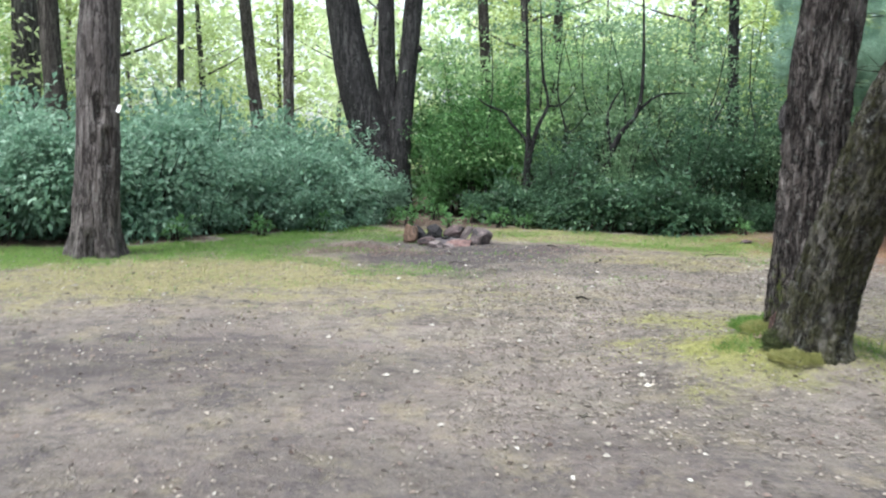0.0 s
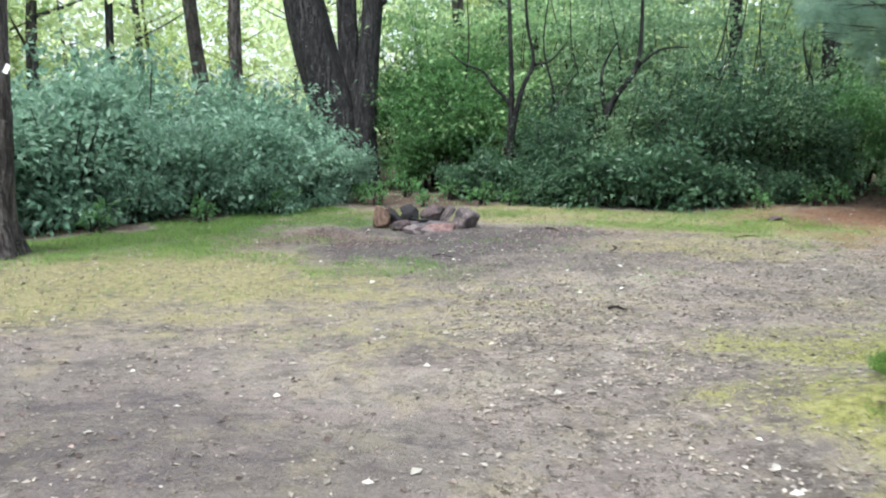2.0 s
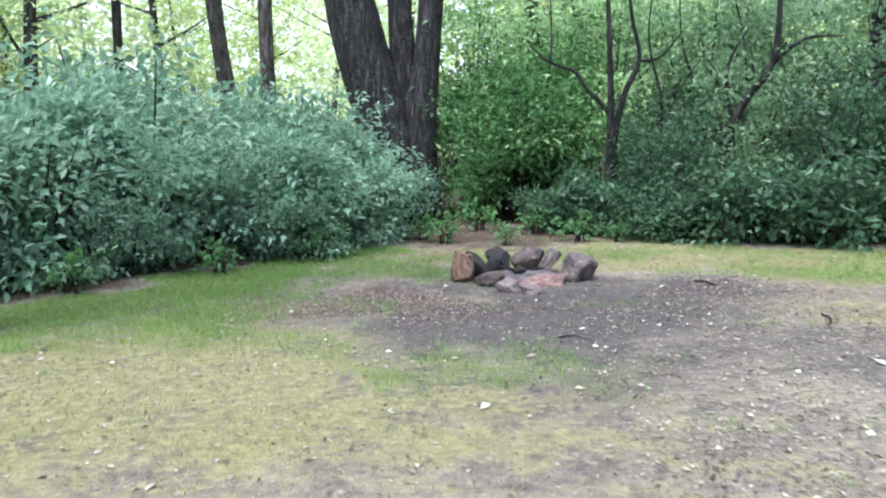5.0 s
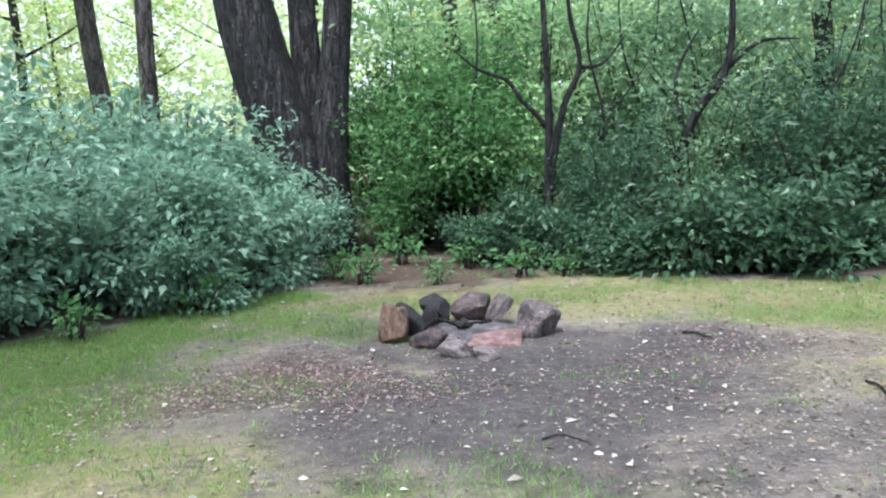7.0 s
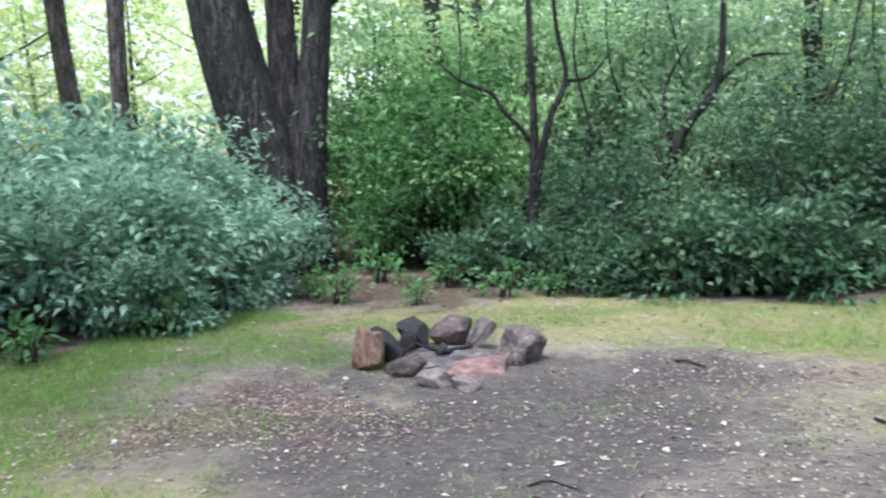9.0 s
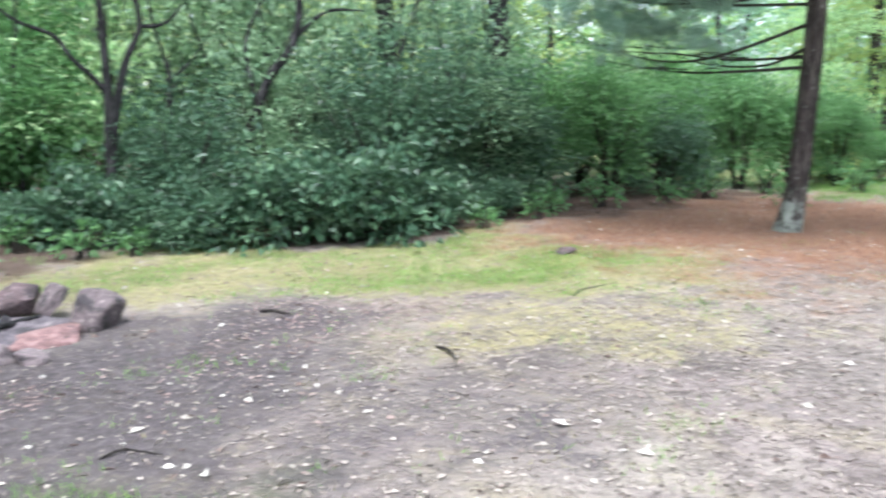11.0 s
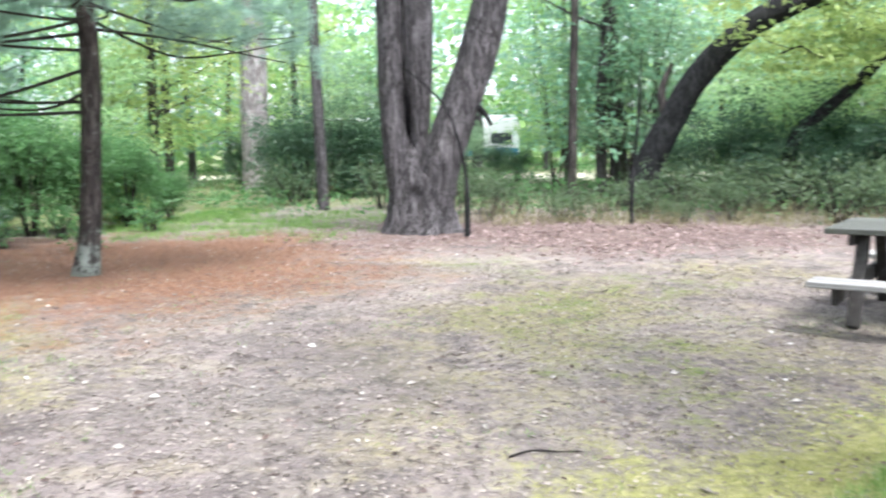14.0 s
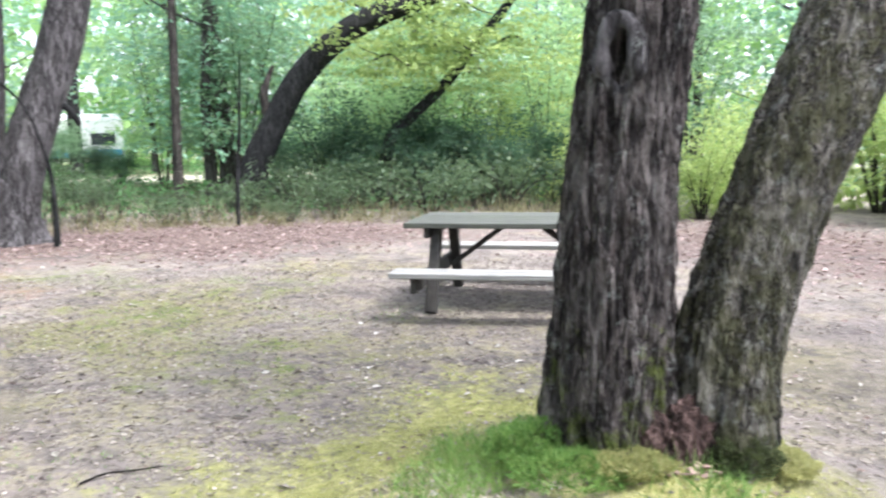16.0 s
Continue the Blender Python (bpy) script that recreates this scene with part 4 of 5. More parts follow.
bent = root("crooked_tree", pose(1.5, 18.3, 0), "crooked understorey tree with dark forking stems", "tree")
limb("trunk", bent, MAT["bark_dark"], [(0, 0, -0.1), (0.0, 0, 1.0), (0.02, 0, 1.9), (-0.03, 0, 3.2), (-0.1, 0.1, 5)], [0.075, 0.06, 0.05, 0.04, 0.015], sides=8, steps=22, rough=0.2)
limb("limb", bent, MAT["bark_dark"], [(0.0, 0, 0.6), (0.04, -0.05, 1.27), (0.2, -0.1, 2.0), (0.4, -0.1, 2.5), (0.27, -0.1, 3.2), (0.2, 0, 4.6)], [0.06, 0.055, 0.045, 0.035, 0.03, 0.01], sides=8, steps=24, rough=0.2)
limb("limb", bent, MAT["bark_dark"], [(0, 0, 1.7), (-0.13, 0.02, 1.88), (-0.34, 0, 2.08), (-0.5, 0.03, 2.32), (-0.88, 0, 2.47), (-1.15, 0.1, 2.72)], [0.036, 0.034, 0.03, 0.026, 0.02, 0.006], sides=7, steps=20, rough=0.2)
limb("limb", bent, MAT["bark_dark"], [(0.38, -0.1, 2.45), (0.7, -0.1, 2.5), (1.0, -0.1, 2.85)], [0.028, 0.022, 0.006], sides=6, steps=10, rough=0.2)
bent2 = root("crooked_tree", pose(2.95, 18.3, 0), "leaning understorey tree with dark branches", "tree")
limb("trunk", bent2, MAT["bark_dark"], [(0, 0, -0.1), (0.12, -0.1, 0.9), (0.4, -0.2, 1.8), (0.78, -0.3, 2.4), (0.85, -0.3, 3.4), (0.8, -0.2, 5)], [0.085, 0.075, 0.06, 0.05, 0.035, 0.012], sides=8, steps=24, rough=0.2)
limb("limb", bent2, MAT["bark_dark"], [(0.3, -0.15, 1.5), (0.2, -0.1, 2.3), (0.5, -0.1, 2.9)], [0.04, 0.03, 0.01], sides=6, steps=12, rough=0.2)
limb("limb", bent2, MAT["bark_dark"], [(0.75, -0.3, 2.35), (1.2, -0.3, 2.7), (1.8, -0.2, 2.75)], [0.035, 0.025, 0.008], sides=6, steps=12, rough=0.2)

cr = np.random.default_rng(71)
for x, y in ((0.7, 19.4), (2.3, 18.9), (4.0, 18.6), (4.7, 18.5), (5.4, 19.2), (6.9, 18.9), (3.4, 19.3), (5.9, 18.4)):
    ob = root("understorey_stem", pose(x, y, 0), "thin crooked dark stem among the leaves", "sapling", "stems among the leaves")
    lx, ly = cr.normal(0, 0.6), cr.normal(0, 0.3)
    limb("stem", ob, MAT["bark_dark"], [(0, 0, -0.05), (lx * 0.2 + cr.normal(0, 0.12), ly * 0.2, 1.0), (lx * 0.5 + cr.normal(0, 0.2), ly * 0.5, 1.9), (lx + cr.normal(0, 0.15), ly, 2.9), (lx * 1.3, ly, 4.2)], [0.04, 0.032, 0.024, 0.016, 0.005], sides=6, steps=18, rough=0.2)
    for _ in range(3):
        t = cr.uniform(0.4, 0.8)
        bx, by, bz, a = lx * t, ly * t, 3.0 * t, cr.uniform(0, 6.28)
        limb("branch", ob, MAT["bark_dark"], [(bx, by, bz), (bx + 0.3 * math.cos(a), by + 0.2 * math.sin(a), bz + 0.2), (bx + 0.7 * math.cos(a), by + 0.4 * math.sin(a), bz + 0.7)], [0.02, 0.014, 0.004], sides=5, steps=10, rough=0.2)

# the double trunk beside the path, moss at its foot
twin = root("twin_trunk_tree", pose(2.525, 6.145, 0.1), "rough mossy double trunk with a hollow at its foot", "tree")
limb("trunk", twin, MAT["bark_moss"], [(0.03, 0.02, -0.2), (0.01, 0.02, 0.25), (0.0, 0, 0.7), (-0.01, -0.02, 1.2), (-0.03, -0.1, 2.0), (0.05, -0.2, 3.5), (0.1, -0.1, 8)], [0.275, 0.245, 0.225, 0.21, 0.2, 0.19, 0.1], sides=150, steps=230, rough=0.12, ridge=0.12, flare=0.16, seed=1, lobes=4, grain=2.6, furrow=9.5, grooves=[(2.41, 1.5, 1.82, 0.5, 0.26), (2.5, 1.1, 1.6, 0.15, 0.2), (2.35, -0.2, 0.3, 0.3, 0.14)])
limb("trunk", twin, MAT["bark_mossy"], [(-0.12, -0.4, -0.2), (-0.11, -0.41, 0.2), (-0.06, -0.49, 0.6), (-0.01, -0.7, 1.1), (0.06, -0.97, 1.6), (0.18, -1.34, 2.2), (0.4, -2.1, 3.6), (0.8, -3.0, 7)], [0.25, 0.215, 0.2, 0.195, 0.21, 0.22, 0.17, 0.06], sides=140, steps=210, rough=0.14, ridge=0.1, flare=0.25, seed=9, lobes=3, grain=4.5, furrow=9.0)
bm = bmesh.new()
bmesh.ops.create_icosphere(bm, subdivisions=5, radius=1.0)
for v in bm.verts:
    p = v.co.copy()
    k = 1 + 0.3 * noise.noise(p * 1.8) + 0.22 * abs(noise.noise(p * Vector((5, 5, 3)))) + 0.14 * noise.noise(p * Vector((11, 11, 5))) + 0.07 * noise.noise(p * 21)
    v.co = Vector((-0.18 + 0.11 * p.x * k, -0.185 + 0.2 * p.y * k, 0.1 + 0.3 * min(p.z, 0.75) * k))
part("hollow", bm, MAT["hollow"], twin, "reddish crumbling rotten heartwood")
hr = np.random.default_rng(19)
for _ in range(26):
    cx, cy = -0.34 + hr.normal(0, 0.035), -0.15 + hr.normal(0, 0.06)
    bm = bmesh.new()
    box(bm, (hr.uniform(0.02, 0.055), hr.uniform(0.01, 0.022), 0.007), pose(cx, cy, gh(2.525 + cx, 6.145 + cy) - 0.095 + hr.uniform(0, 0.02), hr.uniform(-25, 25), hr.uniform(-25, 25), hr.uniform(0, 180)))
    part("wood_chip", bm, MAT["chip"], twin, "pale pinkish splinter fallen from the hollow")
mr = np.random.default_rng(37)
for cx, cy, rx, ry, rz, key, words in ((0.0, 0.3, 0.17, 0.22, 0.13, "tuft", "bright green moss climbing the foot"), (-0.22, 0.24, 0.2, 0.24, 0.07, "tuft", "bright green moss cushion"), (-0.26, 0.05, 0.14, 0.16, 0.06, "moss", "yellow-green moss cushion"), (-0.31, -0.4, 0.1, 0.14, 0.13, "moss_dark", "dark mossy lump beside the hollow"), (-0.26, -0.56, 0.16, 0.14, 0.06, "moss", "yellow-green moss cushion")):
    z0 = gh(2.525 + cx, 6.145 + cy) - 0.1
    d = unit(mr.normal(0, 1, (6000, 3)))
    d[:, 2] = np.abs(d[:, 2])
    lump = np.array([1 + 0.3 * noise.noise(Vector(q * 2.3)) + 0.25 * noise.noise(Vector(q * 5)) for q in d])[:, None]
    p = np.array([cx, cy, z0]) + d * np.array([rx, ry, rz]) * lump
    child("moss_cushion", raw_mesh("moss_cushion", *blades(p, unit(d + np.array([0, 0, 0.5]) + mr.normal(0, 0.6, d.shape)), 0.024, 0.006, mr), MAT[key]), twin, words)
# a callus lip round the scar, on the side of the trunk that faces the path
bm = bmesh.new()
KNOT = Matrix.Translation((-0.178, 0.062, 1.66)) @ pose(0, 0, 0, 0, 0, 138)
loops = []
for q in np.linspace(0, 2 * math.pi, 30, endpoint=False):
    mid = Vector((-0.012 * math.cos(2 * q), 0.068 * math.sin(q), 0.13 * math.cos(q)))
    ax = Vector((0, math.sin(q), math.cos(q)))
    thick = 0.036 * (1 + 0.35 * noise.noise(mid * 14)) * (0.55 if math.cos(q) < -0.6 else 1.0)
    loops.append([bm.verts.new(KNOT @ (mid + ax * math.cos(w2) * thick + Vector((1, 0, 0)) * math.sin(w2) * thick * 0.8)) for w2 in np.linspace(0, 2 * math.pi, 10, endpoint=False)])
for i in range(30):
    for j in range(10):
        bm.faces.new((loops[i][j], loops[i][(j + 1) % 10], loops[(i + 1) % 30][(j + 1) % 10], loops[(i + 1) % 30][j])).smooth = True
part("knot", bm, MAT["bark_pale"], twin, "smooth oval callus round an old branch scar")

# the big forked trunk beyond the pine
fork = root("forked_tree", pose(13.35, 11.35, 0), "massive grey forked trunk with a deep cleft", "tree")
limb("trunk", fork, MAT["bark_pale"], [(0, 0, -0.2), (0, 0, 0.4), (0.0, 0.03, 0.95), (0.06, 0.08, 1.3), (0.2, 0.12, 1.7)], [0.6, 0.52, 0.47, 0.3, 0.12], sides=60, steps=70, rough=0.12, ridge=0.05, flare=0.28, seed=2, grooves=[(3.25, -0.2, 0.8, 0.22, 0.3), (3.75, 0.9, 1.6, 0.5, 0.3)])
limb("trunk", fork, MAT["bark_pale"], [(-0.15, 0.26, 0.5), (-0.18, 0.34, 1.2), (-0.16, 0.43, 2.1), (-0.1, 0.42, 3.4), (0.1, 0.5, 9)], [0.2, 0.2, 0.2, 0.25, 0.12], sides=44, steps=70, rough=0.14, ridge=0.06, seed=8)
limb("trunk", fork, MAT["bark_pale"], [(0.0, 0.1, 0.8), (-0.06, 0.0, 1.35), (-0.1, -0.05, 2.1), (-0.1, -0.03, 3.4), (0.0, -0.1, 9)], [0.12, 0.13, 0.17, 0.25, 0.12], sides=44, steps=70, rough=0.14, ridge=0.06, seed=18)
limb("trunk", fork, MAT["bark_pale"], [(-0.05, -0.2, 0.2), (-0.02, -0.36, 1.1), (0.08, -0.68, 2.1), (0.22, -1.08, 3.4), (0.4, -1.9, 7)], [0.34, 0.33, 0.3, 0.31, 0.14], sides=44, steps=70, rough=0.12, ridge=0.05, seed=28)
# solid core added behind the gap; its near-black bark supplies the cleft's shade
limb("hollow", fork, MAT["bark_dark"], [(0.2, 0.16, 0.9), (0.16, 0.17, 1.6), (0.1, 0.18, 2.4), (0.05, 0.2, 3.4)], [0.25, 0.2, 0.2, 0.2], "near-black core painted for the shade inside the cleft", sides=16, steps=14, rough=0.1)
limb("branch_stub", fork, MAT["bark_dark"], [(0.1, -0.8, 2.1), (0.05, -1.05, 2.0), (0.05, -1.2, 1.75)], [0.06, 0.05, 0.03], sides=8, steps=8)
snag = root("dead_sapling", pose(12.65, 10.42, 0), "thin dead sapling bent against a forked trunk", "tree")
limb("stem", snag, MAT["bark_dark"], [(0, 0, -0.05), (0.0, 0.0, 0.5), (-0.01, 0.02, 1.0), (-0.03, 0.12, 1.5), (-0.05, 0.3, 2.0), (-0.1, 0.6, 2.35), (-0.15, 0.95, 2.65)], [0.05, 0.04, 0.03, 0.024, 0.02, 0.017, 0.01], sides=10, steps=60, rough=0.5)

lean = root("leaning_tree", pose(18.84, 7.87, 0), "dark trunk arching low over the undergrowth", "tree")
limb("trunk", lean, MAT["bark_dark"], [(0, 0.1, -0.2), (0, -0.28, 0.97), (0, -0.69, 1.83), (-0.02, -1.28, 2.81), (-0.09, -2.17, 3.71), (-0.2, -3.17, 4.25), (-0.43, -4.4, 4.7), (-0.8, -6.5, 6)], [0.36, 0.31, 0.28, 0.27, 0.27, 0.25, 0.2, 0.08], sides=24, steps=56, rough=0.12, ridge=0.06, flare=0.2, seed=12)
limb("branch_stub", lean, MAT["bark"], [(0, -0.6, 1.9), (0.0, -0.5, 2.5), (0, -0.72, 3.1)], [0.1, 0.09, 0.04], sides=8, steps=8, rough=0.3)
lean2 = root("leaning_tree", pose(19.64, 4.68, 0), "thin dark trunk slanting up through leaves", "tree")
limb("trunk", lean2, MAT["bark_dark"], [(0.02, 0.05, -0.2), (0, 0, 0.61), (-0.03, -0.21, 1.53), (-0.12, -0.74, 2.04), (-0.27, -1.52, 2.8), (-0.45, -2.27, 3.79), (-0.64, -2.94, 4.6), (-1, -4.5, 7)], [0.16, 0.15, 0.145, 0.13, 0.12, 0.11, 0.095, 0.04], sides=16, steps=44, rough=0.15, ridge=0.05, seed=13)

# boughs of yellow-green leaves hanging about the arching trunks
hang = np.random.default_rng(83)
for ob, spots in ((lean, ((-0.6, -2.6, 3.4), (-0.9, -3.4, 3.1), (-0.5, -4.2, 4.0), (-1.2, -2.0, 4.6), (-0.8, -4.9, 3.4), (-1.4, -3.0, 4.2))), (lean2, ((-0.8, -1.4, 3.5), (-0.6, -2.4, 2.9), (-1.0, -3.2, 3.6), (-0.4, -0.4, 3.2), (-1.2, -2.0, 4.3)))):
    for x, y, z in spots:
        start = Vector((x * 0.3, y * 0.85, z + 0.1))
        limb("bough", ob, MAT["twig"], [start, start.lerp(Vector((x, y, z)), 0.6) + Vector((0, 0, 0.15)), (x, y, z), (x - 0.5, y - 0.4, z - 0.2)], [0.03, 0.022, 0.014, 0.004], sides=6, steps=10, rough=0.2)
        c = np.array([x, y, z]) + hang.normal(0, 1, (15, 3)) * np.array([0.5, 0.65, 0.3])
        v, f = sprays(c, unit(hang.normal(0, 1, (15, 3)) * np.array([1, 1, 0.2])), 26, 0.26, 0.16, 0.55, 0.14, hang)
        child("foliage", raw_mesh("foliage", v, f, MAT["leaf_yellow"]), ob, "yellow-green leaves in loose sprays")

# crowns of the single trees, high above the clearing
crown_shape = tree_shape(77, 5.2, 0.0, 2.6, 110, 0.22, 12, 0.5)[1]
crown_mesh = raw_mesh("crown", *crown_shape, MAT["leaf_wood"])
for ob, (x, y, z, k) in ((old, (0.1, 0, 6.2, 1.0)), (cluster, (-1.0, 0.2, 7.2, 1.2)), (twin, (0.5, -1.2, 5.4, 1.0)), (fork, (0.1, -0.5, 6.0, 1.2)), (lean, (-0.8, -6.5, 5.2, 0.9)), (lean2, (-1, -4.5, 5.6, 0.8))):
    c = child("crown", crown_mesh, ob)
    c.location, c.scale, c.rotation_euler = (x, y, z), (k, k, k), (0, 0, x * 3 + z)
for ob in [o for o in scene.objects if o.name.split(".")[0] == "slim_tree"]:
    c = child("crown", crown_mesh, ob)
    c.location, c.scale, c.rotation_euler = (0, 0, 6.2), (0.7, 0.7, 0.9), (0, 0, ob.location.x)

# the pine on its carpet of needles
pine = root("pine_tree", pose(8.24, 14.1, 0), "slim pine with dead lower branches and lichened foot", "tree")
limb("trunk", pine, MAT["bark_lichen"], [(-0.02, 0.03, -0.1), (0.05, -0.02, 0.5), (0.08, -0.05, 1.0), (0.13, -0.1, 2.4), (0.12, -0.09, 3.1), (0.1, 0, 5), (0, 0, 9)], [0.15, 0.125, 0.12, 0.11, 0.105, 0.09, 0.03], sides=28, steps=80, rough=0.14, ridge=0.06, flare=0.2, seed=14)
pr = np.random.default_rng(41)
BOUGHS = [(1.9, 118, 2.5, 0.06), (2.02, 138, 2.2, 0.02), (2.15, 100, 1.8, 0.0), (2.85, 300, 2.8, -0.25), (2.98, 288, 2.4, -0.1), (2.4, 112, 3.2, 0.1), (2.6, 142, 3.1, 0.14), (2.8, 95, 3.0, 0.12), (2.95, 126, 3.3, 0.12), (3.0, 180, 2.8, 0.1), (3.15, 320, 2.6, 0.0), (3.2, 215, 2.6, 0.1), (3.35, 135, 3.3, 0.1), (3.45, 105, 3.1, 0.1), (3.5, 40, 2.4, 0.1), (3.6, 275, 2.7, 0.0), (3.7, 160, 3.0, 0.1), (3.8, 240, 2.5, 0.1), (4.0, 140, 2.8, 0.15), (4.1, 350, 2.4, 0.1), (4.2, 110, 2.8, 0.15), (4.4, 210, 2.2, 0.2), (4.6, 90, 2.4, 0.2), (4.8, 165, 2.2, 0.25), (5.1, 270, 2.0, 0.3), (5.4, 20, 2.0, 0.3)]
tufts, dirs = [], []
for z0, az, reach, rise in BOUGHS:
    a = radians(az)
    ex, ey = math.cos(a), math.sin(a)
    wob, sag = pr.uniform(-0.6, 0.6), pr.uniform(-0.42, 0.1)
    p = [(0.12, -0.08, z0), (0.12 + ex * reach * 0.35 - ey * wob, -0.08 + ey * reach * 0.35 + ex * wob, z0 - 0.05 + sag + rise * 0.3), (0.12 + ex * reach * 0.7 + ey * wob * 0.6, -0.08 + ey * reach * 0.7 - ex * wob * 0.6, z0 - 0.02 + sag + rise), (0.12 + ex * reach, -0.08 + ey * reach, z0 + 0.05 + sag * 0.4 + rise * 2)]
    limb("bough", pine, MAT["twig"], p, [0.024, 0.016, 0.01, 0.003], sides=6, steps=16, rough=0.3)
    for k in range(4):
        t = pr.uniform(0.35, 0.85)
        b = a + pr.choice((-1, 1)) * pr.uniform(0.5, 0.9)
        q0 = Vector((0.12 + ex * reach * t, -0.08 + ey * reach * t, z0 + sag * 0.8 * (1 - abs(t - 0.5)) + rise * t))
        limb("twig", pine, MAT["twig"], [q0, q0 + Vector((0.3 * math.cos(b), 0.3 * math.sin(b), 0.02)), q0 + Vector((0.65 * math.cos(b), 0.65 * math.sin(b), pr.uniform(-0.1, 0.15)))], [0.008, 0.006, 0.002], sides=4, steps=7)
    bare = 0.85 if z0 < 2.2 else 0.3
    for k in range(10 if z0 < 2.2 else 70 if az > 280 else 210):
        t = pr.uniform(bare, 1.05)
        side = pr.normal(0, 0.5) * (1.35 - t)
        tufts.append((0.12 + ex * reach * t - ey * side, -0.08 + ey * reach * t + ex * side, z0 + (0.15 + rise * 2) * t * t + sag * (1 - t) + 0.05 + pr.normal(0, 0.12)))
        dirs.append((ex * 0.8 - ey * side, ey * 0.8 + ex * side, 0.25))
tufts, dirs = np.repeat(np.array(tufts), 34, 0), np.repeat(np.array(dirs), 34, 0)
nv, nf = blades(tufts + pr.normal(0, 0.03, tufts.shape), unit(dirs + pr.normal(0, 0.55, tufts.shape)), 0.17, 0.008, pr)
child("needles", raw_mesh("needles", nv, nf, MAT["needle"]), pine, "soft blue-green needle tufts")

# ---- fire ring ----
def stone(material, size, x, y, z, turn, seed, label, tilt=(0, 0), square=False, name="fire_ring_stone"):
    bm = bmesh.new()
    bmesh.ops.create_icosphere(bm, subdivisions=5, radius=0.5)
    r = np.random.default_rng(seed)
    cuts = [(Vector(unit(r.normal(0, 1, 3))), r.uniform(0.24, 0.4)) for _ in range(13)]
    off = Vector(r.uniform(-9, 9, 3))
    for v in bm.verts:
        p = v.co.copy()
        if square:
            p *= 0.4 / (abs(p.x) ** 7 + abs(p.y) ** 7 + abs(p.z) ** 7) ** (1 / 7)
        for nrm, dist in (cuts[:4] if square else cuts):
            over = p.dot(nrm) - dist
            if over > 0:
                p -= nrm * over * 0.9
        p *= 1 + 0.14 * noise.noise(p * 2.2 + off) + 0.07 * abs(noise.noise(p * 5 + off)) + 0.03 * noise.noise(p * 15 + off)
        v.co = p
    for f in bm.faces:
        f.smooth = True
    me = bpy.data.meshes.new(name)
    bm.to_mesh(me)
    bm.free()
    me.materials.append(material)
    ob = new(name, me)
    ob.matrix_basis = pose(x, y, z + gh(x, y), tilt[0], tilt[1], turn) @ Matrix.Diagonal((*size, 1))
    return tagged(ob, label, "stone", "fire ring stones")


stone(MAT["rock_orange"], (0.27, 0.26, 0.46), -0.72, 14.0, 0.13, 20, 1, "rust-orange upright stone of the fire ring", (0, 8))
stone(MAT["rock_sooty"], (0.22, 0.32, 0.46), -0.55, 14.2, 0.1, 30, 14, "soot-black leaning slab in the fire ring", (10, -22))
stone(MAT["rock_brown"], (0.34, 0.24, 0.21), -0.46, 13.8, 0.05, 165, 3, "rounded dark stone with a pale top at the fire ring's front", (0, 8))
stone(MAT["rock_sooty"], (0.36, 0.3, 0.4), -0.32, 14.62, 0.14, 70, 24, "soot-blackened stone at the fire ring's back", (0, 14))
stone(MAT["rock_sooty"], (0.2, 0.2, 0.24), -0.4, 14.36, 0.08, 120, 5, "small charred stone inside the fire ring", (20, 0))
stone(MAT["rock_brown"], (0.42, 0.3, 0.33), 0.02, 14.72, 0.13, 15, 6, "brown rounded stone at the fire ring's back")
stone(MAT["rock_block"], (0.11, 0.27, 0.32), 0.22, 14.52, 0.13, 15, 27, "tilted slab with a pale broken face", (0, 34), True)
stone(MAT["rock_block"], (0.36, 0.36, 0.36), 0.43, 14.06, 0.11, 128, 25, "big grey block of the fire ring", (14, -22), True)
stone(MAT["rock_grey"], (0.26, 0.22, 0.17), -0.28, 13.48, 0.03, 10, 9, "low pale stone at the fire ring's front")
stone(MAT["rock_grey"], (0.24, 0.2, 0.13), -0.08, 13.36, 0.02, 150, 10, "low pale stone at the fire ring's front")
stone(MAT["rock_red"], (0.66, 0.46, 0.19), 0.04, 13.8, 0.03, 24, 11, "flat reddish slab inside the fire ring", (5, 0))
stone(MAT["rock_sooty"], (0.18, 0.13, 0.12), -0.12, 14.3, 0.06, 75, 12, "charred lump lying in the ashes")
stone(MAT["rock_grey"], (0.2, 0.15, 0.1), -0.26, 13.78, 0.05, 30, 13, "small ash-grey stone inside the fire ring")
clod = stone(MAT["rock_brown"], (0.3, 0.22, 0.1), 4.75, 14.1, 0.0, 30, 31, "dark crumbly clod of earth in the grass", name="earth_clod")
tagged(clod, category="earth", group="clods")
bm = bmesh.new()
bmesh.ops.create_grid(bm, x_segments=26, y_segments=26, size=0.5)
for v in bm.verts:
    d = v.co.length
    v.co.z = 0.05 * max(0, 1 - (d / 0.5) ** 2) + 0.05 * noise.noise(v.co * 7) * max(0, 1 - d / 0.5) - (0.05 if d > 0.42 else 0)
me = bpy.data.meshes.new("ash_bed")
bm.to_mesh(me)
bm.free()
me.materials.append(MAT["ash"])
ash = tagged(new("ash_bed", me), "grey ash and charcoal inside the stone ring", "ashes")
ash.location = (-0.1, 14.1, 0.02)
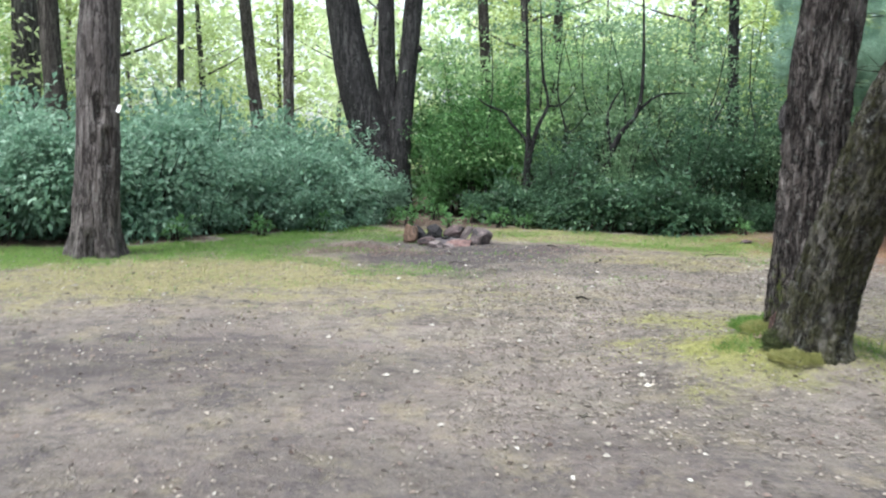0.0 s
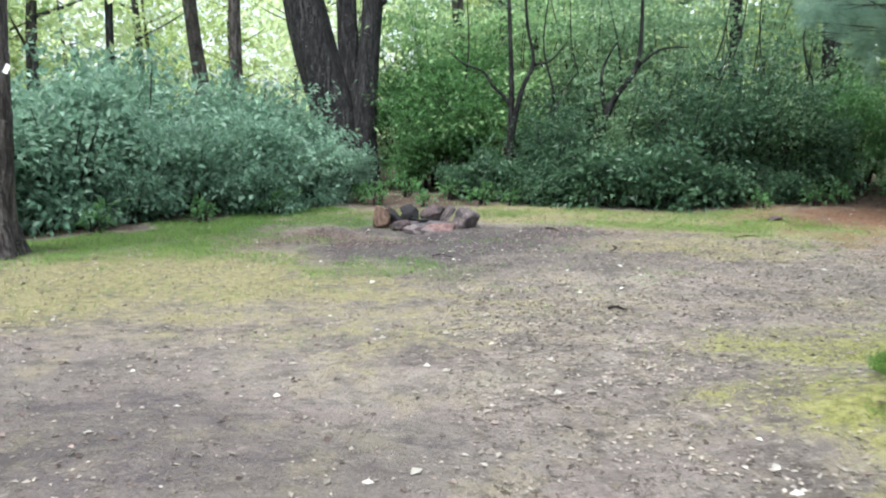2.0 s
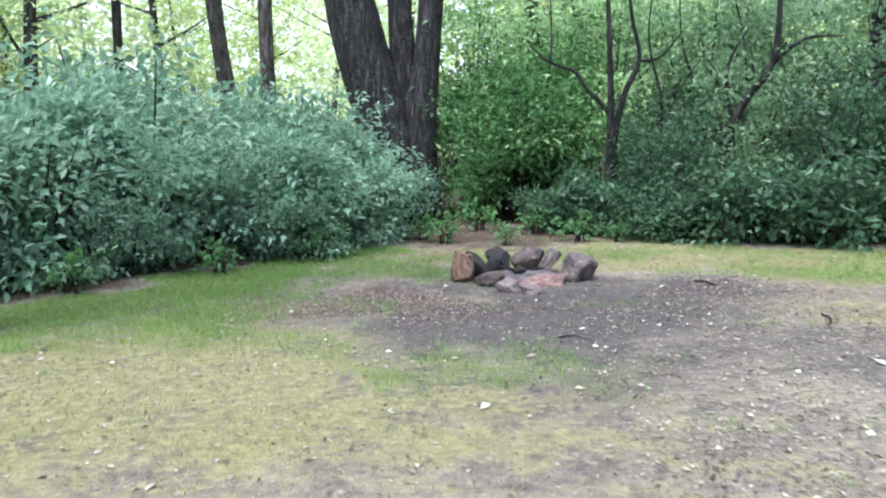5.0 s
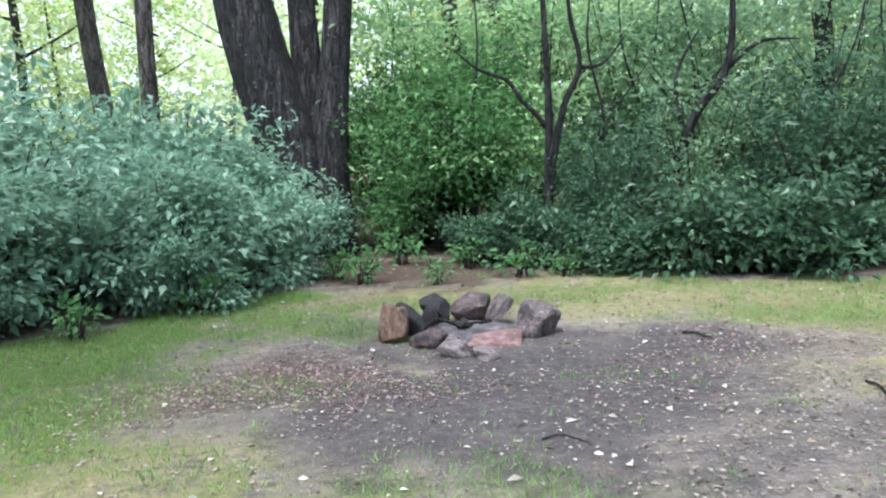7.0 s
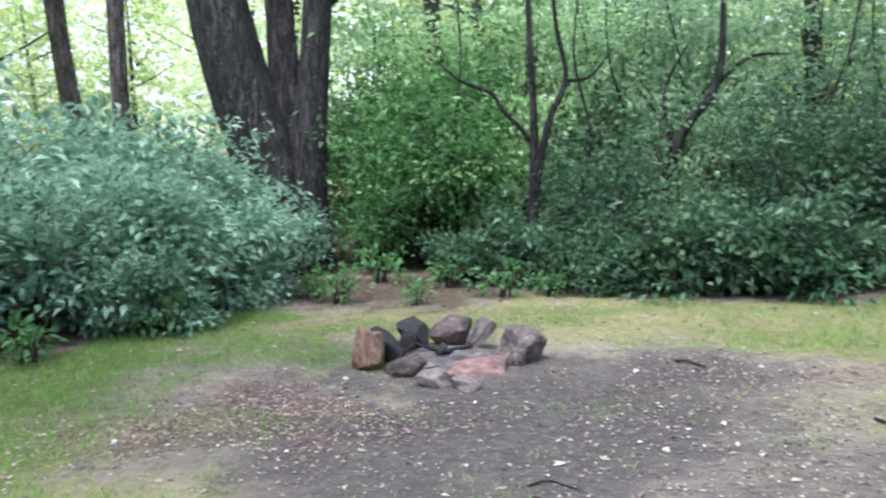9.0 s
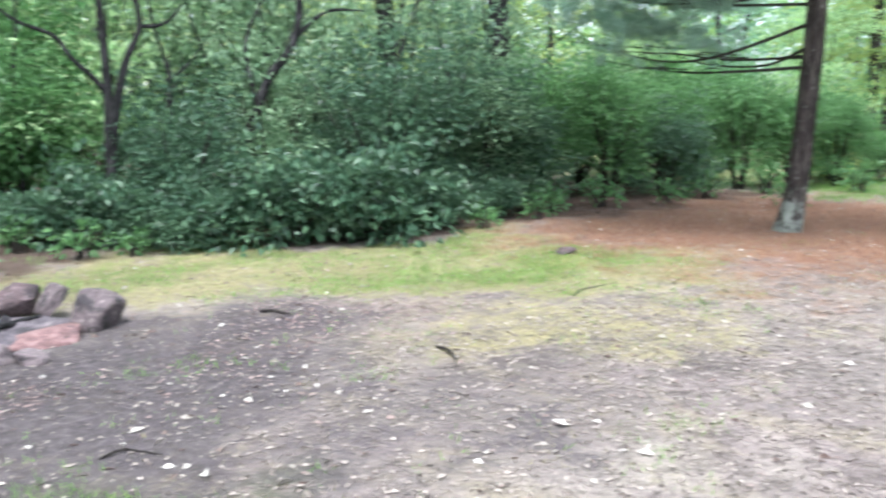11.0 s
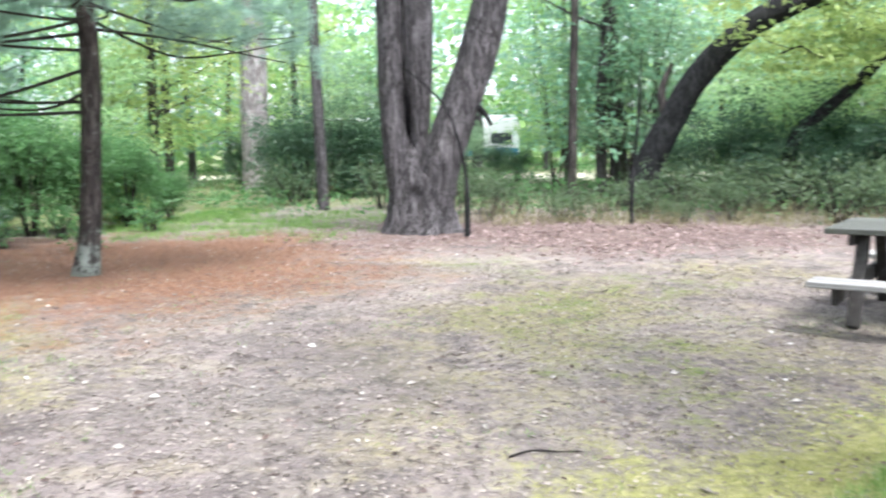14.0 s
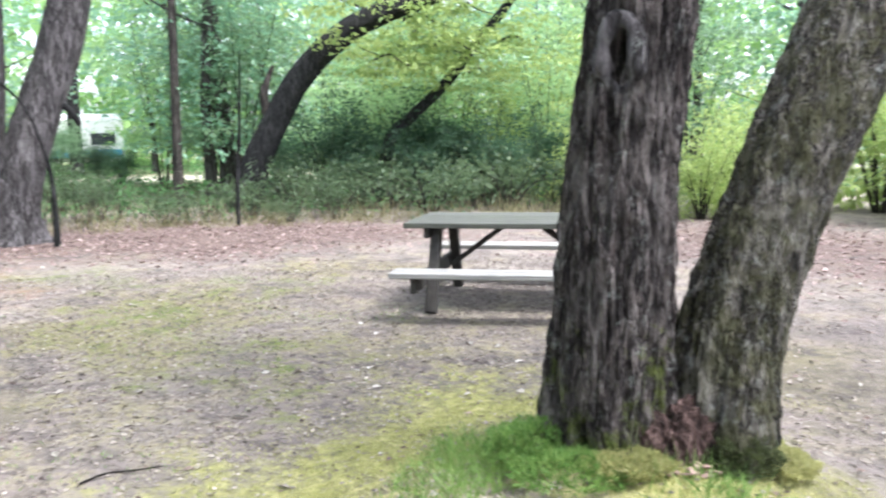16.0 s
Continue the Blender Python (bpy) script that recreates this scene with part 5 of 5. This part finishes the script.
for k, (x, y, a, ln) in enumerate(((-0.42, 14.1, 70, 0.42), (-0.2, 14.2, 130, 0.36), (-0.05, 14.1, 20, 0.3))):
    log = root("charred_stick", pose(x, y, 0.1, 0, 0, a), "short charred stick lying in the ashes", "stick", "charred sticks")
    limb("wood", log, MAT["bark_dark"], [(-ln / 2, 0, -0.02), (0, 0.02, -0.01), (ln / 2, 0, 0)], [0.02, 0.018, 0.012], sides=8, steps=8, rough=0.3)

# ---- picnic table ----
TABLE = Matrix(((-0.39, 0.92, 0, 7.01), (-0.92, -0.39, 0, 5.82), (0, 0, 1, 0), (0, 0, 0, 1)))  # x along the table, y across
table = root("picnic_table", TABLE, "weathered grey wooden picnic table with attached benches", "picnic table")
L0, L1 = -0.32, 1.62
for k in range(6):
    bm = bmesh.new()
    wdt = 1.12 / 6
    box(bm, (L1 - L0 + 0.015 * math.sin(k * 2.1), wdt - 0.008, 0.045), pose((L0 + L1) / 2, -0.56 + wdt * (k + 0.5), 0.735, 0.4 * math.sin(k), 0, 0))
    part("tabletop_board", bm, MAT["wood"], table)
for s in (-1, 1):
    for k in range(2):
        bm = bmesh.new()
        box(bm, (L1 - L0, 0.142, 0.045), pose((L0 + L1) / 2, s * (0.88 + 0.15 * k), 0.385))
        part("bench_board", bm, MAT["wood_pale"], table, "pale grey board with sky sheen in its colour")
for x in (-0.06, 1.36):
    for s in (-1, 1):
        a, b = Vector((x, s * 0.68, 0)), Vector((x, s * 0.36, 0.715))
        bm = bmesh.new()
        box(bm, (0.09, 0.1, (b - a).length), Matrix.Translation((a + b) / 2) @ pose(0, 0, 0, math.degrees(math.atan2(s * 0.32, 0.715)), 0, 0))
        part("leg", bm, MAT["wood_shaded"], table)
    off = -0.07 if x < 0 else 0.07
    bm = bmesh.new()
    box(bm, (0.045, 2.08, 0.13), pose(x + off, 0, 0.297))
    part("bench_support", bm, MAT["wood_shaded"], table)
    bm = bmesh.new()
    box(bm, (0.045, 1.0, 0.09), pose(x + off, 0, 0.667))
    part("top_support", bm, MAT["wood_shaded"], table)
for x0, x1 in ((0.0, 0.5), (1.3, 0.8)):
    a, b = Vector((x0, 0, 0.33)), Vector((x1, 0, 0.7))
    bm = bmesh.new()
    box(bm, ((b - a).length, 0.09, 0.045), Matrix.Translation((a + b) / 2) @ pose(0, 0, 0, 0, -math.degrees(math.atan2(b.z - a.z, b.x - a.x)), 0))
    part("brace", bm, MAT["wood_shaded"], table)

# ---- camper and road beyond the woods ----
def camper(x, y, turn, length, height, label):
    ob = root("camper_trailer", pose(x, y, 0, 0, 0, turn), label, "camper")
    bm = bmesh.new()
    box(bm, (length, 2.3, height - 0.6), pose(0, 0, 0.6 + (height - 0.6) / 2))
    part("body", bm, MAT["camper_white"], ob)
    for s in (-1, 1):
        bm = bmesh.new()
        box(bm, (length * 0.96, 0.03, 0.4), pose(0, s * 1.16, 1.0))
        part("stripe", bm, MAT["camper_blue"], ob, "blue painted stripe")
        for k in (-0.28, 0.22):
            bm = bmesh.new()
            box(bm, (1.1, 0.04, 0.55), pose(k * length, s * 1.16, 1.7))
            part("window", bm, MAT["dark_glass"], ob)
        bm = bmesh.new()
        bmesh.ops.create_cone(bm, cap_ends=True, segments=20, radius1=0.34, radius2=0.34, depth=0.2, matrix=pose(0.1, s * 1.0, 0.34, 90))
        part("wheel", bm, MAT["rubber"], ob)
    return ob


camper(44.6, 16.2, 100, 4.2, 2.9, "white camper trailer with a blue stripe, parked")
camper(44.0, 23.2, 105, 6.0, 2.9, "long white camper trailer with a blue stripe, parked")

# ---- ground cover ----
def on_ground(count, x0, x1, y0, y1, r):
    x, y = r.uniform(x0, x1, count), r.uniform(y0, y1, count)
    return x, y


def cover(name, key, weight, count, x0, x1, y0, y1, length, width, lean_by, label, seed):
    """Short blades where the weight says so."""
    r = np.random.default_rng(seed)
    x, y = on_ground(count, x0, x1, y0, y1, r)
    patch = np.array([noise.noise(Vector((a * 1.3, b * 1.3, seed))) + 0.6 * noise.noise(Vector((a * 5, b * 5, seed))) for a, b in zip(x, y)])
    keep = weight(x, y) + 0.75 * patch > r.uniform(0.25, 1.0, count)
    x, y = x[keep], y[keep]
    p = np.stack([x, y, ground_height(x, y) - 0.005], -1)
    v, f = blades(p, unit(np.array([0, 0, 1.0]) + r.normal(0, lean_by, p.shape)), length, width, r)
    return tagged(new(name, raw_mesh(name, v, f, MAT[key])), label, "grass", kind="stuff")


cover("grass", "grass", lambda x, y: 1.15 * zones(x, y)["green"], 190000, -7, 6, 9.5, 17.5, 0.06, 0.006, 0.6, "short green grass along the shrubs", 51)
cover("grass", "grass", lambda x, y: zones(x, y)["green"], 26000, 11.5, 18, 11.5, 17.5, 0.12, 0.012, 0.5, "tall green grass beyond the pine", 52)
cover("dry_grass", "dry_grass", lambda x, y: 0.8 * zones(x, y)["dry"], 150000, -7, 10, 5, 16.5, 0.045, 0.005, 0.9, "sparse yellowish dry grass on the earth", 53)
cover("dry_grass", "grass", lambda x, y: 0.55 * zones(x, y)["dry"], 90000, -7, 10, 6, 16.5, 0.04, 0.005, 0.7, "sparse green grass on the earth", 54)
cover("moss", "moss", lambda x, y: zones(x, y)["moss"], 110000, 0.8, 4.6, 4.6, 8.2, 0.022, 0.006, 0.7, "yellow-green moss round a tree's foot", 55)
cover("grass_tuft", "tuft", lambda x, y: blob(x, y, 2.62, 6.68, 0.36, 0.3) + 0.7 * blob(x, y, 2.1, 6.0, 0.22, 0.25), 14000, 1.8, 3.4, 5.6, 7.2, 0.11, 0.006, 0.75, "lush green grass against the mossy trunk", 58)
cover("tall_grass", "dry_grass", lambda x, y: np.clip(1.4 - line_distance(x, y, [(15.2, 10.6), (15.4, 7), (15.2, 2)]) / 0.9, 0, 1), 4500, 13.8, 17, 1, 11.5, 0.45, 0.01, 0.45, "tall dry grass in the undergrowth", 56)
cover("dry_stems", "twig", lambda x, y: np.clip(1.4 - line_distance(x, y, [(16.4, 11), (16.8, 7), (16.6, 1)]) / 1.3, 0, 1), 2600, 14.6, 19, 0, 12, 0.9, 0.012, 0.4, "bare brown stems in the undergrowth", 59)
cover("fallen_needles", "fallen_needle", lambda x, y: zones(x, y)["needles"], 90000, 4, 13, 10, 17.5, 0.06, 0.004, 5.0, "rust-brown fallen pine needles", 57)


def fallen(name, key, weight, count, x0, x1, y0, y1, size, label, seed):
    r = np.random.default_rng(seed)
    x, y = on_ground(count, x0, x1, y0, y1, r)
    keep = weight(x, y) > r.uniform(0, 1, count)
    x, y = x[keep], y[keep]
    p = np.stack([x, y, ground_height(x, y) + 0.006], -1)
    a = r.uniform(0, 2 * math.pi, len(p))
    v, f = leaves(p, np.stack([np.cos(a), np.sin(a), 0.12 + 0 * a], -1), size, 0.55, 0.12, 0.0, 0.1, r)
    v[:, 2] = np.maximum(v[:, 2], ground_height(v[:, 0], v[:, 1]) + 0.004)
    return tagged(new(name, raw_mesh(name, v, f, MAT[key])), label, "leaves", kind="stuff")


fallen("fallen_leaves", "pale_leaf", lambda x, y: 0.35 + 0.3 * zones(x, y)["ash"] - 0.25 * zones(x, y)["needles"] - zones(x, y)["soil"], 4200, -7, 11, 1.5, 17, 0.052, "pale curled leaves strewn over the earth", 61)
fallen("fallen_leaves", "pale_leaf", lambda x, y: 0.5 - zones(x, y)["needles"] - zones(x, y)["soil"], 380, -5, 6, 2, 12, 0.072, "larger pale leaves lying on the trodden earth", 69)
fallen("fallen_leaves", "dead_leaf", lambda x, y: 0.45 - zones(x, y)["soil"], 9000, -7, 11, 1.5, 17, 0.045, "brown dead leaves strewn over the earth", 62)
fallen("leaf_litter", "pink_leaf", lambda x, y: 1.2 * zones(x, y)["litter"], 15000, 5, 17, -2, 13.5, 0.08, "pinkish-brown leaf litter under the trees", 63)
fallen("leaf_litter", "pink_leaf", lambda x, y: 1.0 * zones(x, y)["litter"], 15000, -3, 3, 11.6, 14, 0.03, "reddish-brown crumbled leaves beside the fire ring", 64)
fallen("leaf_litter", "dead_leaf", lambda x, y: 0.8 * zones(x, y)["soil"], 5000, -7, 12, 12, 20, 0.07, "brown leaf litter under the shrubs", 65)


fallen("forest_debris", "debris", lambda x, y: 0.75 - zones(x, y)["soil"] - 0.4 * zones(x, y)["green"] - 0.5 * zones(x, y)["needles"], 62000, -6, 10, 2, 16.5, 0.024, "small bits of bark, leaf and straw on the earth", 66)
fallen("straw_bits", "debris", lambda x, y: 0.8 - zones(x, y)["moss"] - 0.7 * zones(x, y)["ash"] - 0.6 * zones(x, y)["needles"], 42000, 0, 9.5, 4.2, 12.5, 0.032, "pale bits of straw and leaf on trodden earth", 68)
fallen("forest_debris", "debris", lambda x, y: 0.5 - zones(x, y)["soil"], 9000, -6, 12, 2, 16.5, 0.04, "small bits of bark and leaf on the earth", 67)


def stick(x, y, turn, length, radius, bend, label, seed):
    ob = root("stick", pose(x, y, gh(x, y) + radius, 0, 0, turn), label, "stick", "fallen sticks")
    limb("wood", ob, MAT["twig"], [(-length / 2, 0, 0), (-length / 6, bend, 0.01), (length / 6, bend * 0.6, 0), (length / 2, -bend, 0.005)], [radius, radius * 0.9, radius * 0.7, radius * 0.35], sides=7, steps=14, rough=0.3, seed=seed)
    return ob


stick(2.02, 12.0, 256, 0.42, 0.011, 0.03, "crooked dead stick lying on bare earth", 1)
stick(3.27, 8.17, 295, 0.36, 0.006, 0.03, "thin dead twig lying on earth", 2)
stick(1.57, 13.57, 304, 0.27, 0.012, 0.02, "short dark stick lying near the fire ring", 3)
stick(0.06, 11.5, 344, 0.25, 0.007, 0.05, "small crooked twig lying on dark earth", 4)
stick(4.0, 12.9, 20, 0.6, 0.005, 0.04, "thin pale twig lying in the grass", 5)
stick(1.35, 8.87, 335, 0.15, 0.014, 0.03, "broken piece of bark on the earth", 7)

bm = bmesh.new()
bmesh.ops.create_grid(bm, x_segments=6, y_segments=8, size=0.5, matrix=Matrix.Diagonal((0.055, 0.1, 1, 1)))
for v in bm.verts:
    v.co.z = 0.02 * math.sin(v.co.x * 40) + 0.15 * abs(v.co.y)
tag = bpy.data.meshes.new("white_tag")
bm.to_mesh(tag)
bm.free()
tag.materials.append(MAT["paper"])
tag_ob = tagged(new("white_tag", tag), "small white tag fixed to the old trunk", "tag")
tag_ob.modifiers.new("thickness", "SOLIDIFY").thickness = 0.003
tag_ob.matrix_basis = pose(-4.45, 11.5, 1.98, 90, 25, 10)
